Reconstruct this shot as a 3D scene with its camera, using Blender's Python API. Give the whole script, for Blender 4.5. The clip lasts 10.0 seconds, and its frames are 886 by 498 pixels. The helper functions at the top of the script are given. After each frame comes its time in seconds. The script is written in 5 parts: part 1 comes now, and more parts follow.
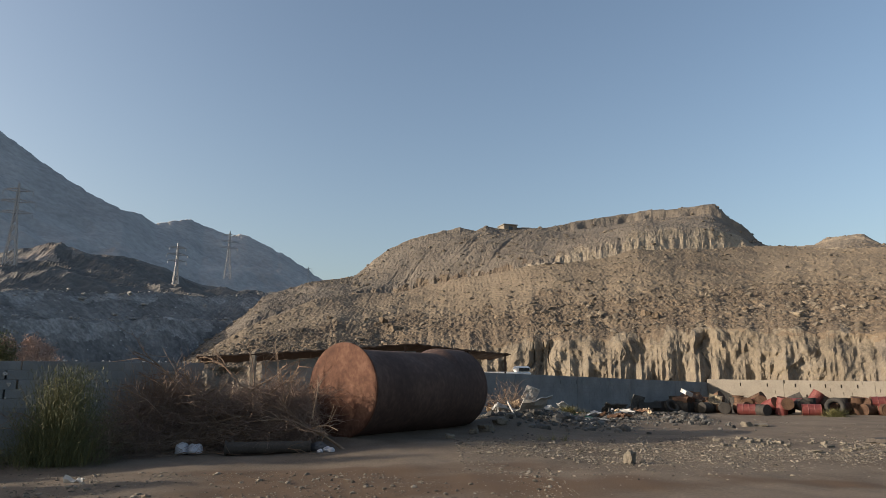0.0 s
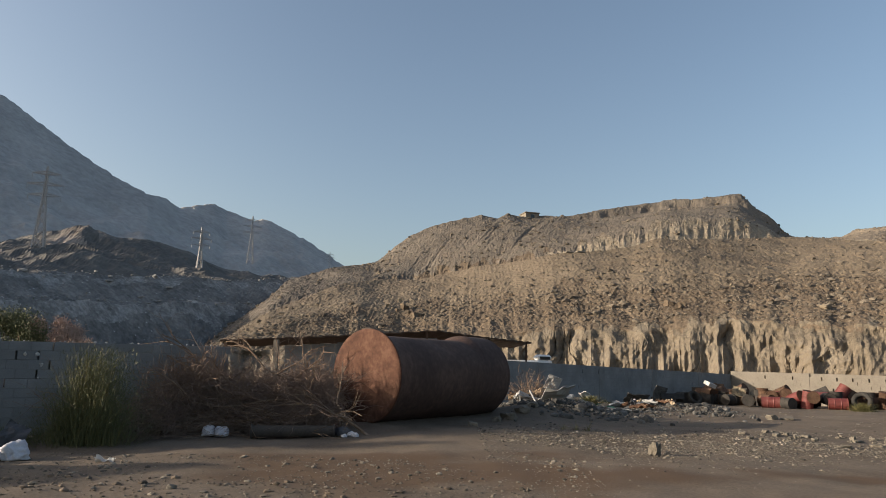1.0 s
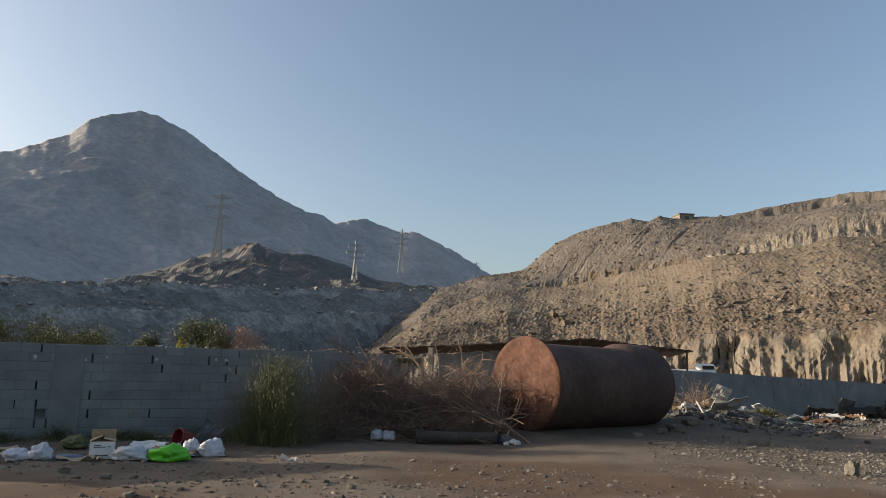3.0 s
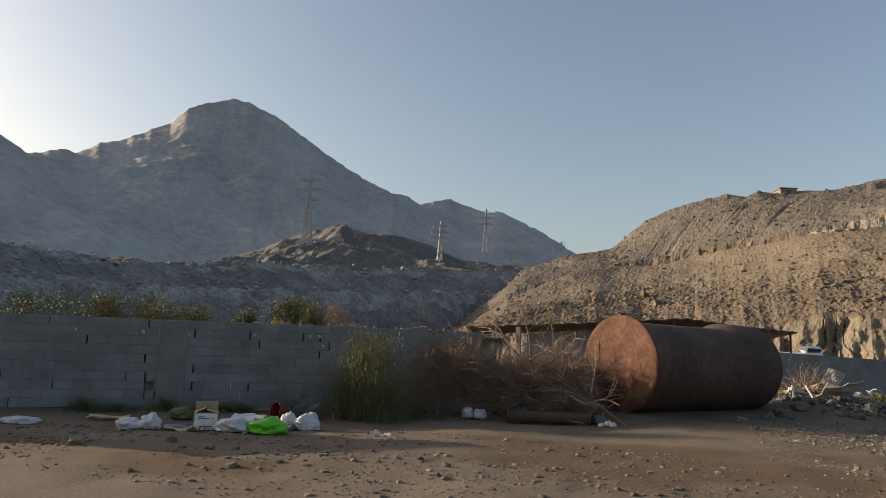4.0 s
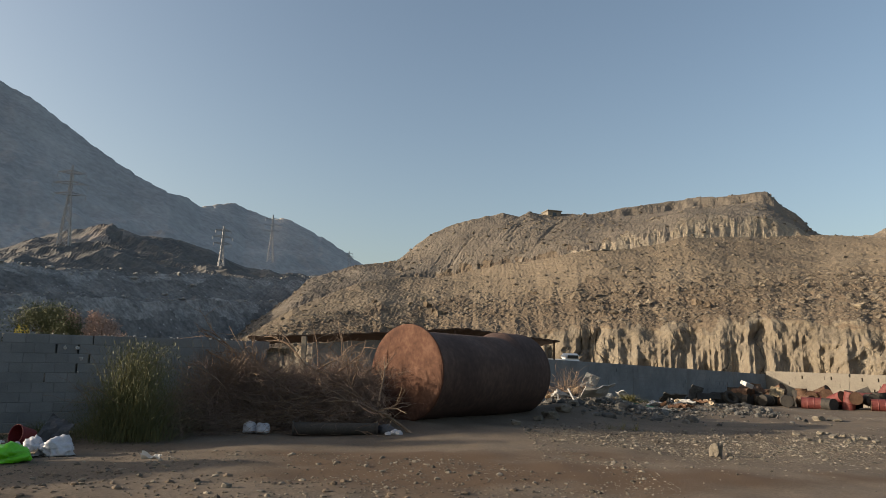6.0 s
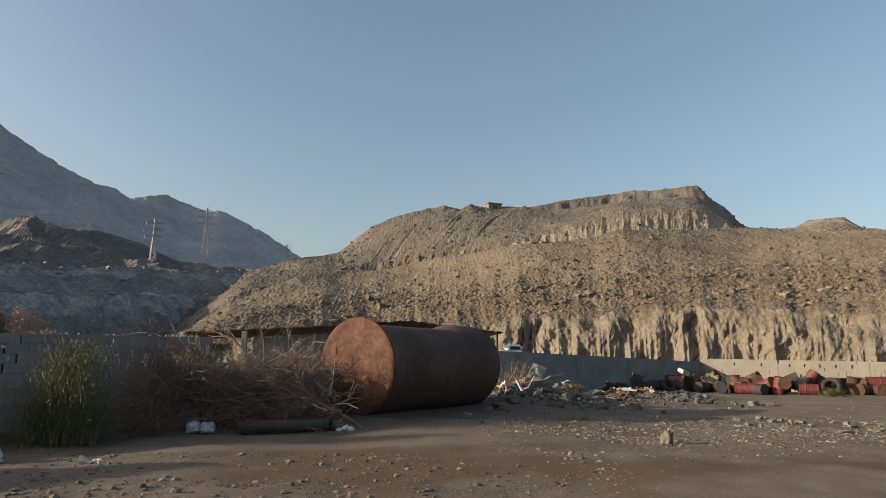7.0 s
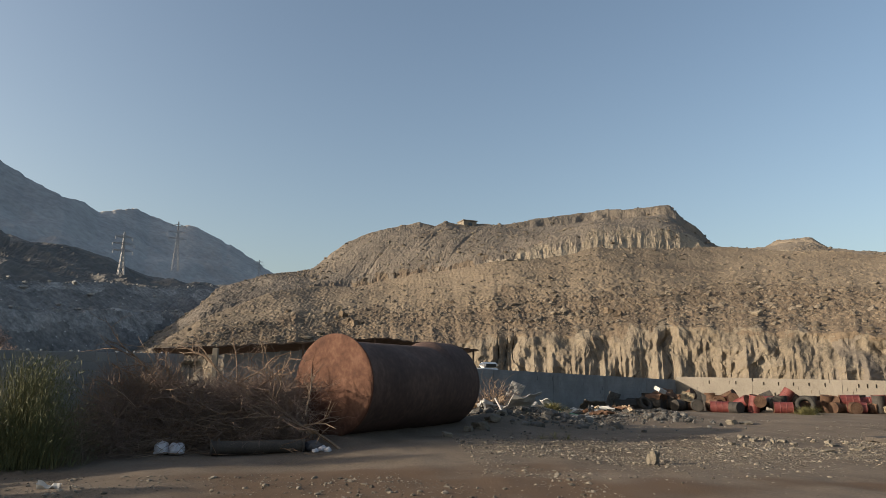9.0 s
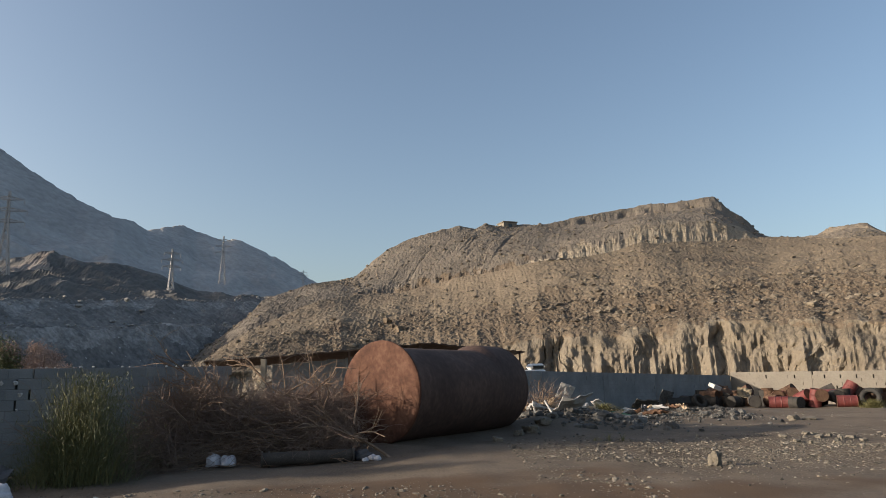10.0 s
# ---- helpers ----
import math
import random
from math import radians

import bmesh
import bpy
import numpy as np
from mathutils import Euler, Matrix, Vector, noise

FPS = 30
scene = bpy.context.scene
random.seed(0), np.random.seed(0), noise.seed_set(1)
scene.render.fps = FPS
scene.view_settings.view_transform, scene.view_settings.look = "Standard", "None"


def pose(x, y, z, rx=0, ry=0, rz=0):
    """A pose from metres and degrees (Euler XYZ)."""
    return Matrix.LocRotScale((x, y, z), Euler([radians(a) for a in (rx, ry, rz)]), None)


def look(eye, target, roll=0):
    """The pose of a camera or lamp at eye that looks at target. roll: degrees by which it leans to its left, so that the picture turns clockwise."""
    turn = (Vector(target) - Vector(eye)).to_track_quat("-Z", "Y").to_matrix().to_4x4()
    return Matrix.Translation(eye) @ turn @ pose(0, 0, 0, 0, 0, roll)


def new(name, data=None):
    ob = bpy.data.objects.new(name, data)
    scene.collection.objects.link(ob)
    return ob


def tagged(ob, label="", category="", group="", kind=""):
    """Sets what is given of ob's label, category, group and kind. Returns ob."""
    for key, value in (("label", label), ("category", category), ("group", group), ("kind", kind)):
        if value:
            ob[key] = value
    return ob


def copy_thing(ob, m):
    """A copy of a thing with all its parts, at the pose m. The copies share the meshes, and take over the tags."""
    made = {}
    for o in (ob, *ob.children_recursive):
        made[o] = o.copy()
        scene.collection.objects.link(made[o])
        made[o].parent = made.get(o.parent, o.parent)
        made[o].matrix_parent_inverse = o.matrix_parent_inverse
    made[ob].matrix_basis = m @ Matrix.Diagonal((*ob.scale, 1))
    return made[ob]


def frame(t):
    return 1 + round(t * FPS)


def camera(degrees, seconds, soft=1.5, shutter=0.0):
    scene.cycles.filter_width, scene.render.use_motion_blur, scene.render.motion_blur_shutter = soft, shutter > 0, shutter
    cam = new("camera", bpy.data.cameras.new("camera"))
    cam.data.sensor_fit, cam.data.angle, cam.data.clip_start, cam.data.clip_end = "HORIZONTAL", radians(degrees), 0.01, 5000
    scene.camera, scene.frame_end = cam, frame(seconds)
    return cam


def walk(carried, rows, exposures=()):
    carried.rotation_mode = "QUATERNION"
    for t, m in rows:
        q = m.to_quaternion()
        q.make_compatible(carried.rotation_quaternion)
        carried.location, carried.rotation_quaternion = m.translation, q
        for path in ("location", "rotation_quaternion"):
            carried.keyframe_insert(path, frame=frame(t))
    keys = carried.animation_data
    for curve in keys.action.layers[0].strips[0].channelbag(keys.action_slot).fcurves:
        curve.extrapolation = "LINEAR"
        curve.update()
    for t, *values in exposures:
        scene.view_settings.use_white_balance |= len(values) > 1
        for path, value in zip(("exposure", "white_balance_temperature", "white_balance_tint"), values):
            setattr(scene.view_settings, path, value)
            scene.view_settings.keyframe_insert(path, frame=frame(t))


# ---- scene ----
cam = camera(66.6, 10.0, soft=0.6)
PATH = [
    (0, (-0.000, 0.000, 1.650), (-0.000, 9.817, 3.555), 0.16),
    (0.5, (-0.032, -0.024, 1.671), (0.437, 9.742, 3.768), 0.53),
    (1, (-0.112, 0.041, 1.670), (-0.417, 9.888, 3.384), 1.17),
    (1.5, (-0.128, -0.021, 1.667), (-1.507, 9.711, 3.509), 1.78),
    (2, (-0.157, 0.012, 1.652), (-1.830, 9.706, 3.448), 2.58),
    (3.5, (-0.480, 0.104, 1.636), (-3.570, 9.462, 3.335), 1.68),
    (4, (-0.574, 0.294, 1.614), (-4.192, 9.503, 3.060), 2.32),
    (4.5, (-0.689, 0.408, 1.661), (-3.989, 9.728, 3.159), 3.40),
    (5, (-0.730, 0.266, 1.581), (-2.764, 9.937, 3.108), -0.21),
    (5.5, (-0.725, 0.378, 1.601), (-1.629, 10.177, 3.380), -0.99),
    (6, (-0.753, 0.528, 1.597), (-1.327, 10.367, 3.290), 1.50),
    (7.5, (-1.123, 0.858, 1.611), (-0.581, 10.715, 3.201), -0.34),
    (8, (-1.071, 0.933, 1.608), (-1.652, 10.754, 3.396), 0.86),
    (8.5, (-1.111, 1.101, 1.614), (-1.308, 10.955, 3.304), 2.11),
    (9, (-1.198, 1.150, 1.608), (-0.497, 10.952, 3.463), 0.59),
    (9.5, (-1.265, 1.283, 1.610), (-0.136, 11.076, 3.294), -1.78),
    (10, (-1.214, 1.401, 1.631), (-1.117, 11.216, 3.541), -1.25),
]
walk(cam, [(t, look(eye, target, roll)) for t, eye, target, roll in PATH],
     [(0.0, 0.5, 6600, 10), (1.5, 0.5, 6750, 10), (2.0, 0.5, 6700, 10), (3.5, 0.6, 6600, 10), (4.0, 0.52, 7200, 12), (4.5, 0.6, 6900, 10), (5.0, 0.6, 6950, 10), (5.5, 0.5, 6650, 10),
      (6.0, 0.5, 7000, 9), (7.5, 0.5, 6750, 9), (9.0, 0.5, 6800, 9), (9.5, 0.5, 6600, 10), (10.0, 0.5, 6500, 10)])

# ---- light: low sun from the left and behind, clear desert sky ----
SUN_AZ, SUN_EL = 261.0, 14.4
world = bpy.data.worlds.new("sky")
scene.world = world
world.use_nodes = True
wt = world.node_tree
sky = wt.nodes.new("ShaderNodeTexSky")
sky.sky_type, sky.sun_disc = "NISHITA", False
sky.sun_elevation, sky.sun_rotation = radians(SUN_EL), radians(SUN_AZ)
sky.air_density, sky.dust_density, sky.ozone_density, sky.altitude = 1.0, 4.0, 1.05, 300
wt.nodes["Background"].inputs["Strength"].default_value = 0.143
wt.links.new(sky.outputs["Color"], wt.nodes["Background"].inputs["Color"])
sun = new("sun", bpy.data.lights.new("sun", "SUN"))
sun.data.energy, sun.data.angle, sun.data.color = 5.0, radians(0.5), (1.0, 0.87, 0.71)
sa, se = radians(SUN_AZ), radians(SUN_EL)
sun.matrix_world = look((0, 0, 0), (-math.sin(sa) * math.cos(se), -math.cos(sa) * math.cos(se), -math.sin(se)))


# ---- materials ----
def material(name, colours, scale=3.0, fine=40.0, rough=0.9, metal=0.0, bump=0.3, bump_size=0.02, vary=0.0, stretch=(1, 1, 1), spots=None, island=0.0, damp_dark=None):
    """Two scales of mottling between the colours, fine grain and relief. vary: lightness by object. spots: (colour,
    size, share). damp_dark: two colours where the mesh is marked damp and darker.
    """
    m = bpy.data.materials.new(name)
    m.use_nodes = True
    nt = m.node_tree
    n, l = nt.nodes, nt.links
    bsdf = n["Principled BSDF"]
    geo = n.new("ShaderNodeNewGeometry")
    mp = n.new("ShaderNodeMapping")
    mp.inputs["Scale"].default_value = stretch
    l.new(geo.outputs["Position"], mp.inputs["Vector"])

    def tex(size, detail=6.0):
        t = n.new("ShaderNodeTexNoise")
        t.inputs["Scale"].default_value, t.inputs["Detail"].default_value, t.inputs["Roughness"].default_value = size, detail, 0.62
        l.new(mp.outputs["Vector"], t.inputs["Vector"])
        return t.outputs["Fac"]

    big, small = tex(scale), tex(fine, 4.0)
    mix = n.new("ShaderNodeMath")
    mix.operation = "MULTIPLY_ADD"
    mix.inputs[1].default_value = 0.45
    l.new(small, mix.inputs[0])
    part_big = n.new("ShaderNodeMath")
    part_big.operation = "MULTIPLY"
    part_big.inputs[1].default_value = 0.55
    l.new(big, part_big.inputs[0])
    l.new(part_big.outputs[0], mix.inputs[2])
    ramp = n.new("ShaderNodeValToRGB")
    els = ramp.color_ramp.elements
    lo, hi = 0.36, 0.64
    for i, c in enumerate(colours):
        p = lo + (hi - lo) * i / max(1, len(colours) - 1)
        e = els[i] if i < 2 else els.new(p)
        e.position, e.color = p, (*c, 1)
    l.new(mix.outputs[0], ramp.inputs["Fac"])
    col = ramp.outputs["Color"]
    if spots:
        v = n.new("ShaderNodeTexVoronoi")
        v.inputs["Scale"].default_value = spots[1]
        l.new(mp.outputs["Vector"], v.inputs["Vector"])
        lt = n.new("ShaderNodeMath")
        lt.operation = "LESS_THAN"
        lt.inputs[1].default_value = spots[2]
        l.new(v.outputs["Distance"], lt.inputs[0])
        mx = n.new("ShaderNodeMix")
        mx.data_type = "RGBA"
        l.new(lt.outputs[0], mx.inputs["Factor"])
        l.new(col, mx.inputs["A"])
        mx.inputs["B"].default_value = (*spots[0], 1)
        col = mx.outputs["Result"]
    if damp_dark:
        at = n.new("ShaderNodeAttribute")
        at.attribute_name = "damp_dark"
        wet_dark_col = n.new("ShaderNodeMix")
        wet_dark_col.data_type = "RGBA"
        l.new(mix.outputs[0], wet_dark_col.inputs["Factor"])
        wet_dark_col.inputs["A"].default_value, wet_dark_col.inputs["B"].default_value = (*damp_dark[0], 1), (*damp_dark[1], 1)
        mw = n.new("ShaderNodeMix")
        mw.data_type = "RGBA"
        l.new(at.outputs["Fac"], mw.inputs["Factor"])
        l.new(col, mw.inputs["A"])
        l.new(wet_dark_col.outputs["Result"], mw.inputs["B"])
        col = mw.outputs["Result"]
    if vary or island:
        oi = n.new("ShaderNodeObjectInfo" if vary else "ShaderNodeNewGeometry")
        span = vary or island
        hs = n.new("ShaderNodeHueSaturation")
        mr = n.new("ShaderNodeMapRange")
        mr.inputs["To Min"].default_value, mr.inputs["To Max"].default_value = 1 - span, 1 + span
        l.new(oi.outputs["Random" if vary else "Random Per Island"], mr.inputs["Value"])
        l.new(mr.outputs["Result"], hs.inputs["Value"])
        l.new(col, hs.inputs["Color"])
        col = hs.outputs["Color"]
    l.new(col, bsdf.inputs["Base Color"])
    bsdf.inputs["Roughness"].default_value, bsdf.inputs["Metallic"].default_value = rough, metal
    bsdf.inputs["Specular IOR Level"].default_value = 0.25 if rough > 0.7 else 0.5
    if bump:
        b = n.new("ShaderNodeBump")
        b.inputs["Strength"].default_value, b.inputs["Distance"].default_value = bump, bump_size
        l.new(mix.outputs[0], b.inputs["Height"])
        l.new(b.outputs["Normal"], bsdf.inputs["Normal"])
    return m


M_GROUND = material("packed earth", [(0.080, 0.060, 0.043), (0.130, 0.101, 0.076), (0.172, 0.136, 0.103)], 0.45, 22, 0.95, bump=0.6, bump_size=0.03, spots=((0.20, 0.17, 0.14), 15.0, 0.09), damp_dark=((0.072, 0.046, 0.029), (0.118, 0.076, 0.047)))
M_CLIFF = material("cut sandstone", [(0.104, 0.085, 0.062), (0.165, 0.137, 0.103), (0.202, 0.175, 0.137)], 0.35, 3.0, 0.95, bump=0.9, bump_size=0.35, stretch=(1, 1, 0.45))
M_SLOPE = material("scree slope", [(0.118, 0.091, 0.066), (0.166, 0.132, 0.095), (0.206, 0.164, 0.119)], 0.10, 2.9, 0.95, bump=0.55, bump_size=0.25)
M_UPPER = material("grey rubble", [(0.098, 0.083, 0.068), (0.145, 0.123, 0.100), (0.190, 0.162, 0.131)], 0.10, 2.4, 0.95, bump=0.75, bump_size=0.3)
M_LOWER = material("brown scree", [(0.090, 0.068, 0.048), (0.136, 0.104, 0.074), (0.178, 0.140, 0.100)], 0.16, 2.8, 0.95, bump=0.75, bump_size=0.3)
M_BAND = material("pale sandstone band", [(0.15, 0.122, 0.09), (0.235, 0.197, 0.147), (0.30, 0.258, 0.20)], 0.5, 3.0, 0.95, bump=0.8, bump_size=0.3)
M_DARK = material("dark slag", [(0.090, 0.090, 0.087), (0.171, 0.166, 0.159), (0.287, 0.273, 0.254)], 0.15, 1.5, 0.95, bump=1.0, bump_size=0.4, spots=((0.45, 0.44, 0.42), 0.9, 0.10))
M_LIT_OUTCROP = material("pale sunlit foothill outcrop", [(0.14, 0.122, 0.108), (0.22, 0.19, 0.168), (0.30, 0.26, 0.23)], 0.05, 0.5, 0.95, bump=1.0, bump_size=0.8)
M_PALE_SLAG = material("pale slag rubble", [(0.11, 0.11, 0.107), (0.23, 0.225, 0.215), (0.40, 0.39, 0.37)], 0.5, 2.2, 0.95, bump=1.0, bump_size=0.4)
M_FOOT = material("dark foothill rock", [(0.085, 0.082, 0.080), (0.125, 0.119, 0.112), (0.175, 0.162, 0.148)], 0.03, 0.4, 0.95, bump=1.0, bump_size=1.2)
M_MOUNT = material("granite mountain", [(0.27, 0.26, 0.255), (0.35, 0.34, 0.33), (0.44, 0.425, 0.41)], 0.012, 0.15, 0.95, bump=1.0, bump_size=3.0)
M_BLOCK = material("concrete block", [(0.128, 0.136, 0.143), (0.172, 0.180, 0.186), (0.218, 0.226, 0.230)], 1.3, 60, 0.95, bump=0.3, bump_size=0.008, vary=0.10)
# Copy of the concrete block for the lit wall, sun's warmth in its colour.
M_SUNLIT_BLOCK = material("sunlit tan concrete block", [(0.135, 0.121, 0.103), (0.180, 0.161, 0.136), (0.208, 0.188, 0.161)], 0.8, 14, 0.95, bump=0.3, bump_size=0.01)
M_MORTAR = material("mortar", [(0.130, 0.137, 0.142), (0.205, 0.210, 0.212)], 2, 60, 0.95, bump=0.3, bump_size=0.005)
M_TANK = material("dark rusted steel", [(0.050, 0.032, 0.027), (0.076, 0.048, 0.040), (0.118, 0.076, 0.061)], 0.9, 9, 0.78, 0.15, 0.3, 0.012, stretch=(1, 1, 0.6))
M_RUST = material("orange rust", [(0.058, 0.027, 0.019), (0.098, 0.046, 0.030), (0.150, 0.080, 0.055)], 1.9, 9, 0.85, 0.1, 0.25, 0.01)
M_PIPE = material("weathered pipe", [(0.046, 0.042, 0.039), (0.091, 0.078, 0.068)], 2, 30, 0.8, 0.2, 0.2, 0.005)
M_BRANCH = material("dry branch", [(0.095, 0.064, 0.045), (0.190, 0.133, 0.095), (0.284, 0.220, 0.164)], 0.9, 18, 0.9, bump=0.2, bump_size=0.004)
M_TWIG = material("dry red twig", [(0.112, 0.080, 0.064), (0.245, 0.180, 0.147)], 1.5, 20, 0.9, bump=0)
M_ROCK = material("stone", [(0.093, 0.081, 0.065), (0.152, 0.134, 0.109), (0.194, 0.174, 0.143)], 2.5, 25, 0.95, bump=0.5, bump_size=0.02, vary=0.15)
M_GRAVEL = material("gravel stone", [(0.082, 0.071, 0.057), (0.142, 0.125, 0.102), (0.186, 0.164, 0.137)], 2.5, 25, 0.95, bump=0.3, bump_size=0.01, island=0.6)
M_RUBBLE = material("grey rubble heap", [(0.050, 0.049, 0.047), (0.088, 0.085, 0.080), (0.140, 0.135, 0.126)], 1.5, 12, 0.95, bump=0.6, bump_size=0.04, island=0.45)
M_WHITE_BAG = material("white plastic bag", [(0.40, 0.40, 0.44), (0.54, 0.54, 0.58)], 5, 40, 0.42, bump=0.4, bump_size=0.01)
M_GREEN_BAG = material("green plastic bag", [(0.080, 0.400, 0.012), (0.136, 0.544, 0.024)], 5, 30, 0.35, bump=0.4, bump_size=0.01)
M_CARD = material("cardboard", [(0.36, 0.27, 0.18), (0.46, 0.36, 0.25)], 4, 50, 0.9, bump=0.1)
M_PRINT = material("white printed board", [(0.55, 0.55, 0.55), (0.66, 0.65, 0.64)], 4, 40, 0.7, bump=0.1)
M_INK = material("dark print", [(0.05, 0.05, 0.055), (0.08, 0.08, 0.09)], 4, 40, 0.7, bump=0)
M_RED = material("faded red drum paint", [(0.080, 0.018, 0.016), (0.128, 0.026, 0.023), (0.140, 0.055, 0.047)], 3, 22, 0.6, 0.1, 0.15, 0.005, vary=0.2)
M_DRUMRUST = material("rusty drum", [(0.047, 0.026, 0.018), (0.103, 0.058, 0.037), (0.150, 0.100, 0.068)], 3, 22, 0.8, 0.2, 0.2, 0.005, vary=0.25)
# Plain near-black colour for drums and scrap.
M_BLACK = material("black drum", [(0.024, 0.022, 0.021), (0.060, 0.054, 0.048)], 3, 22, 0.75, 0.1, 0.2, 0.005, vary=0.3)
M_BLUE = material("blue drum paint", [(0.02, 0.035, 0.12), (0.035, 0.06, 0.19)], 3, 22, 0.55, 0, 0.1)
M_LID = material("pale drum lid", [(0.135, 0.108, 0.072), (0.203, 0.167, 0.112)], 4, 24, 0.7, 0.2, 0.15, 0.004)
M_RUBBER = material("worn tyre rubber", [(0.022, 0.021, 0.020), (0.055, 0.052, 0.048)], 4, 30, 0.85, bump=0.3, bump_size=0.01)
M_SHEET = material("white sheet metal", [(0.327, 0.321, 0.309), (0.428, 0.422, 0.411)], 2, 20, 0.55, bump=0.2, bump_size=0.01)
M_ROOF = material("rusty roof sheet", [(0.05, 0.033, 0.025), (0.11, 0.07, 0.05)], 0.8, 10, 0.8, 0.2, 0.2)
M_STEEL = material("galvanised lattice", [(0.31, 0.305, 0.30), (0.40, 0.385, 0.38)], 1, 10, 0.6, 0.4, 0)
M_LEAF = material("dusty green leaf", [(0.045, 0.053, 0.020), (0.080, 0.089, 0.034), (0.122, 0.124, 0.052)], 1.2, 12, 0.7, bump=0)
M_REED = material("yellow green reed", [(0.055, 0.055, 0.022), (0.112, 0.106, 0.042), (0.180, 0.160, 0.070)], 1.5, 12, 0.75, bump=0)
M_PINK = material("dry pinkish bush", [(0.286, 0.202, 0.162), (0.468, 0.341, 0.289)], 1.5, 12, 0.85, bump=0)
M_YELLOW = material("yellow paint", [(0.62, 0.40, 0.03), (0.75, 0.50, 0.05)], 2, 20, 0.5, bump=0)
M_TRUCK = material("white vehicle paint", [(0.66, 0.66, 0.65), (0.76, 0.76, 0.75)], 1, 12, 0.35, bump=0)
M_GLASS = material("dark glass and doorway shade", [(0.02, 0.025, 0.03), (0.03, 0.035, 0.04)], 1, 8, 0.08, bump=0)
M_CLOTH = material("blue grey cloth", [(0.12, 0.15, 0.24), (0.22, 0.25, 0.33)], 4, 40, 0.9, bump=0.3)
M_DULLRED = material("dull red plastic", [(0.125, 0.013, 0.015), (0.170, 0.020, 0.022)], 3, 30, 0.5, bump=0.1)
M_HUT = material("pale plaster", [(0.189, 0.167, 0.135), (0.234, 0.207, 0.171)], 0.5, 4, 0.95, bump=0.2)


# ---- small tools ----
def part(name, bm, mat, parent=None, label="", smooth=False):
    me = bpy.data.meshes.new(name)
    bm.to_mesh(me)
    bm.free()
    me.materials.append(mat)
    if smooth:
        me.polygons.foreach_set("use_smooth", [True] * len(me.polygons))
    ob = new(name, me)
    if parent is not None:
        ob.parent = parent
    return tagged(ob, label)


def raw(name, verts, faces, mats, parent=None, smooth=False, index=None):
    me = bpy.data.meshes.new(name)
    me.from_pydata(np.asarray(verts, float).reshape(-1, 3), [], faces)
    for m in mats if isinstance(mats, (list, tuple)) else [mats]:
        me.materials.append(m)
    if index is not None:
        me.polygons.foreach_set("material_index", np.asarray(index, np.int32))
    if smooth:
        me.polygons.foreach_set("use_smooth", [True] * len(me.polygons))
    me.update()
    ob = new(name, me)
    if parent is not None:
        ob.parent = parent
    return ob


def thing(name, m, label, category, group="", kind=""):
    ob = new(name)
    ob.empty_display_size = 0.2
    ob.matrix_basis = m
    return tagged(ob, label, category, group, kind)


def box(bm, x0, y0, z0, x1, y1, z1, bevel=0.0, m=None):
    r = bmesh.ops.create_cube(bm, size=1.0)
    vs = r["verts"]
    bmesh.ops.transform(bm, verts=vs, matrix=Matrix.Translation(((x0 + x1) / 2, (y0 + y1) / 2, (z0 + z1) / 2)) @ Matrix.Diagonal((x1 - x0, y1 - y0, z1 - z0, 1)))
    if bevel:
        es = list({e for v in vs for e in v.link_edges})
        out = bmesh.ops.bevel(bm, geom=es, offset=bevel, segments=1, affect="EDGES")
        vs = list({v for f in out["faces"] for v in f.verts} | {v for v in vs if v.is_valid})
    if m is not None:
        bmesh.ops.transform(bm, verts=vs, matrix=m)
    return bm


def lathe(bm, rings, sides=24, m=None, cap=True):
    """A turned body along z: rings of (radius, z)."""
    loops = []
    for r, z in rings:
        loops.append([bm.verts.new((r * math.cos(2 * math.pi * k / sides), r * math.sin(2 * math.pi * k / sides), z)) for k in range(sides)])
    for a, b in zip(loops, loops[1:]):
        for k in range(sides):
            bm.faces.new((a[k], a[(k + 1) % sides], b[(k + 1) % sides], b[k]))
    if cap:
        bm.faces.new(loops[0][::-1])
        bm.faces.new(loops[-1])
    if m is not None:
        bmesh.ops.transform(bm, verts=[v for lp in loops for v in lp], matrix=m)
    return bm


def beam(verts, faces, a, b, w):
    """A square bar from a to b, added to lists."""
    a, b = Vector(a), Vector(b)
    d = (b - a).normalized()
    u = d.cross(Vector((0, 0, 1)) if abs(d.z) < 0.9 else Vector((1, 0, 0))).normalized() * w / 2
    v = d.cross(u).normalized() * w / 2
    n = len(verts)
    for p in (a, b):
        verts += [tuple(p + u + v), tuple(p - u + v), tuple(p - u - v), tuple(p + u - v)]
    faces += [(n + k, n + (k + 1) % 4, n + 4 + (k + 1) % 4, n + 4 + k) for k in range(4)] + [(n + 3, n + 2, n + 1, n), (n + 4, n + 5, n + 6, n + 7)]


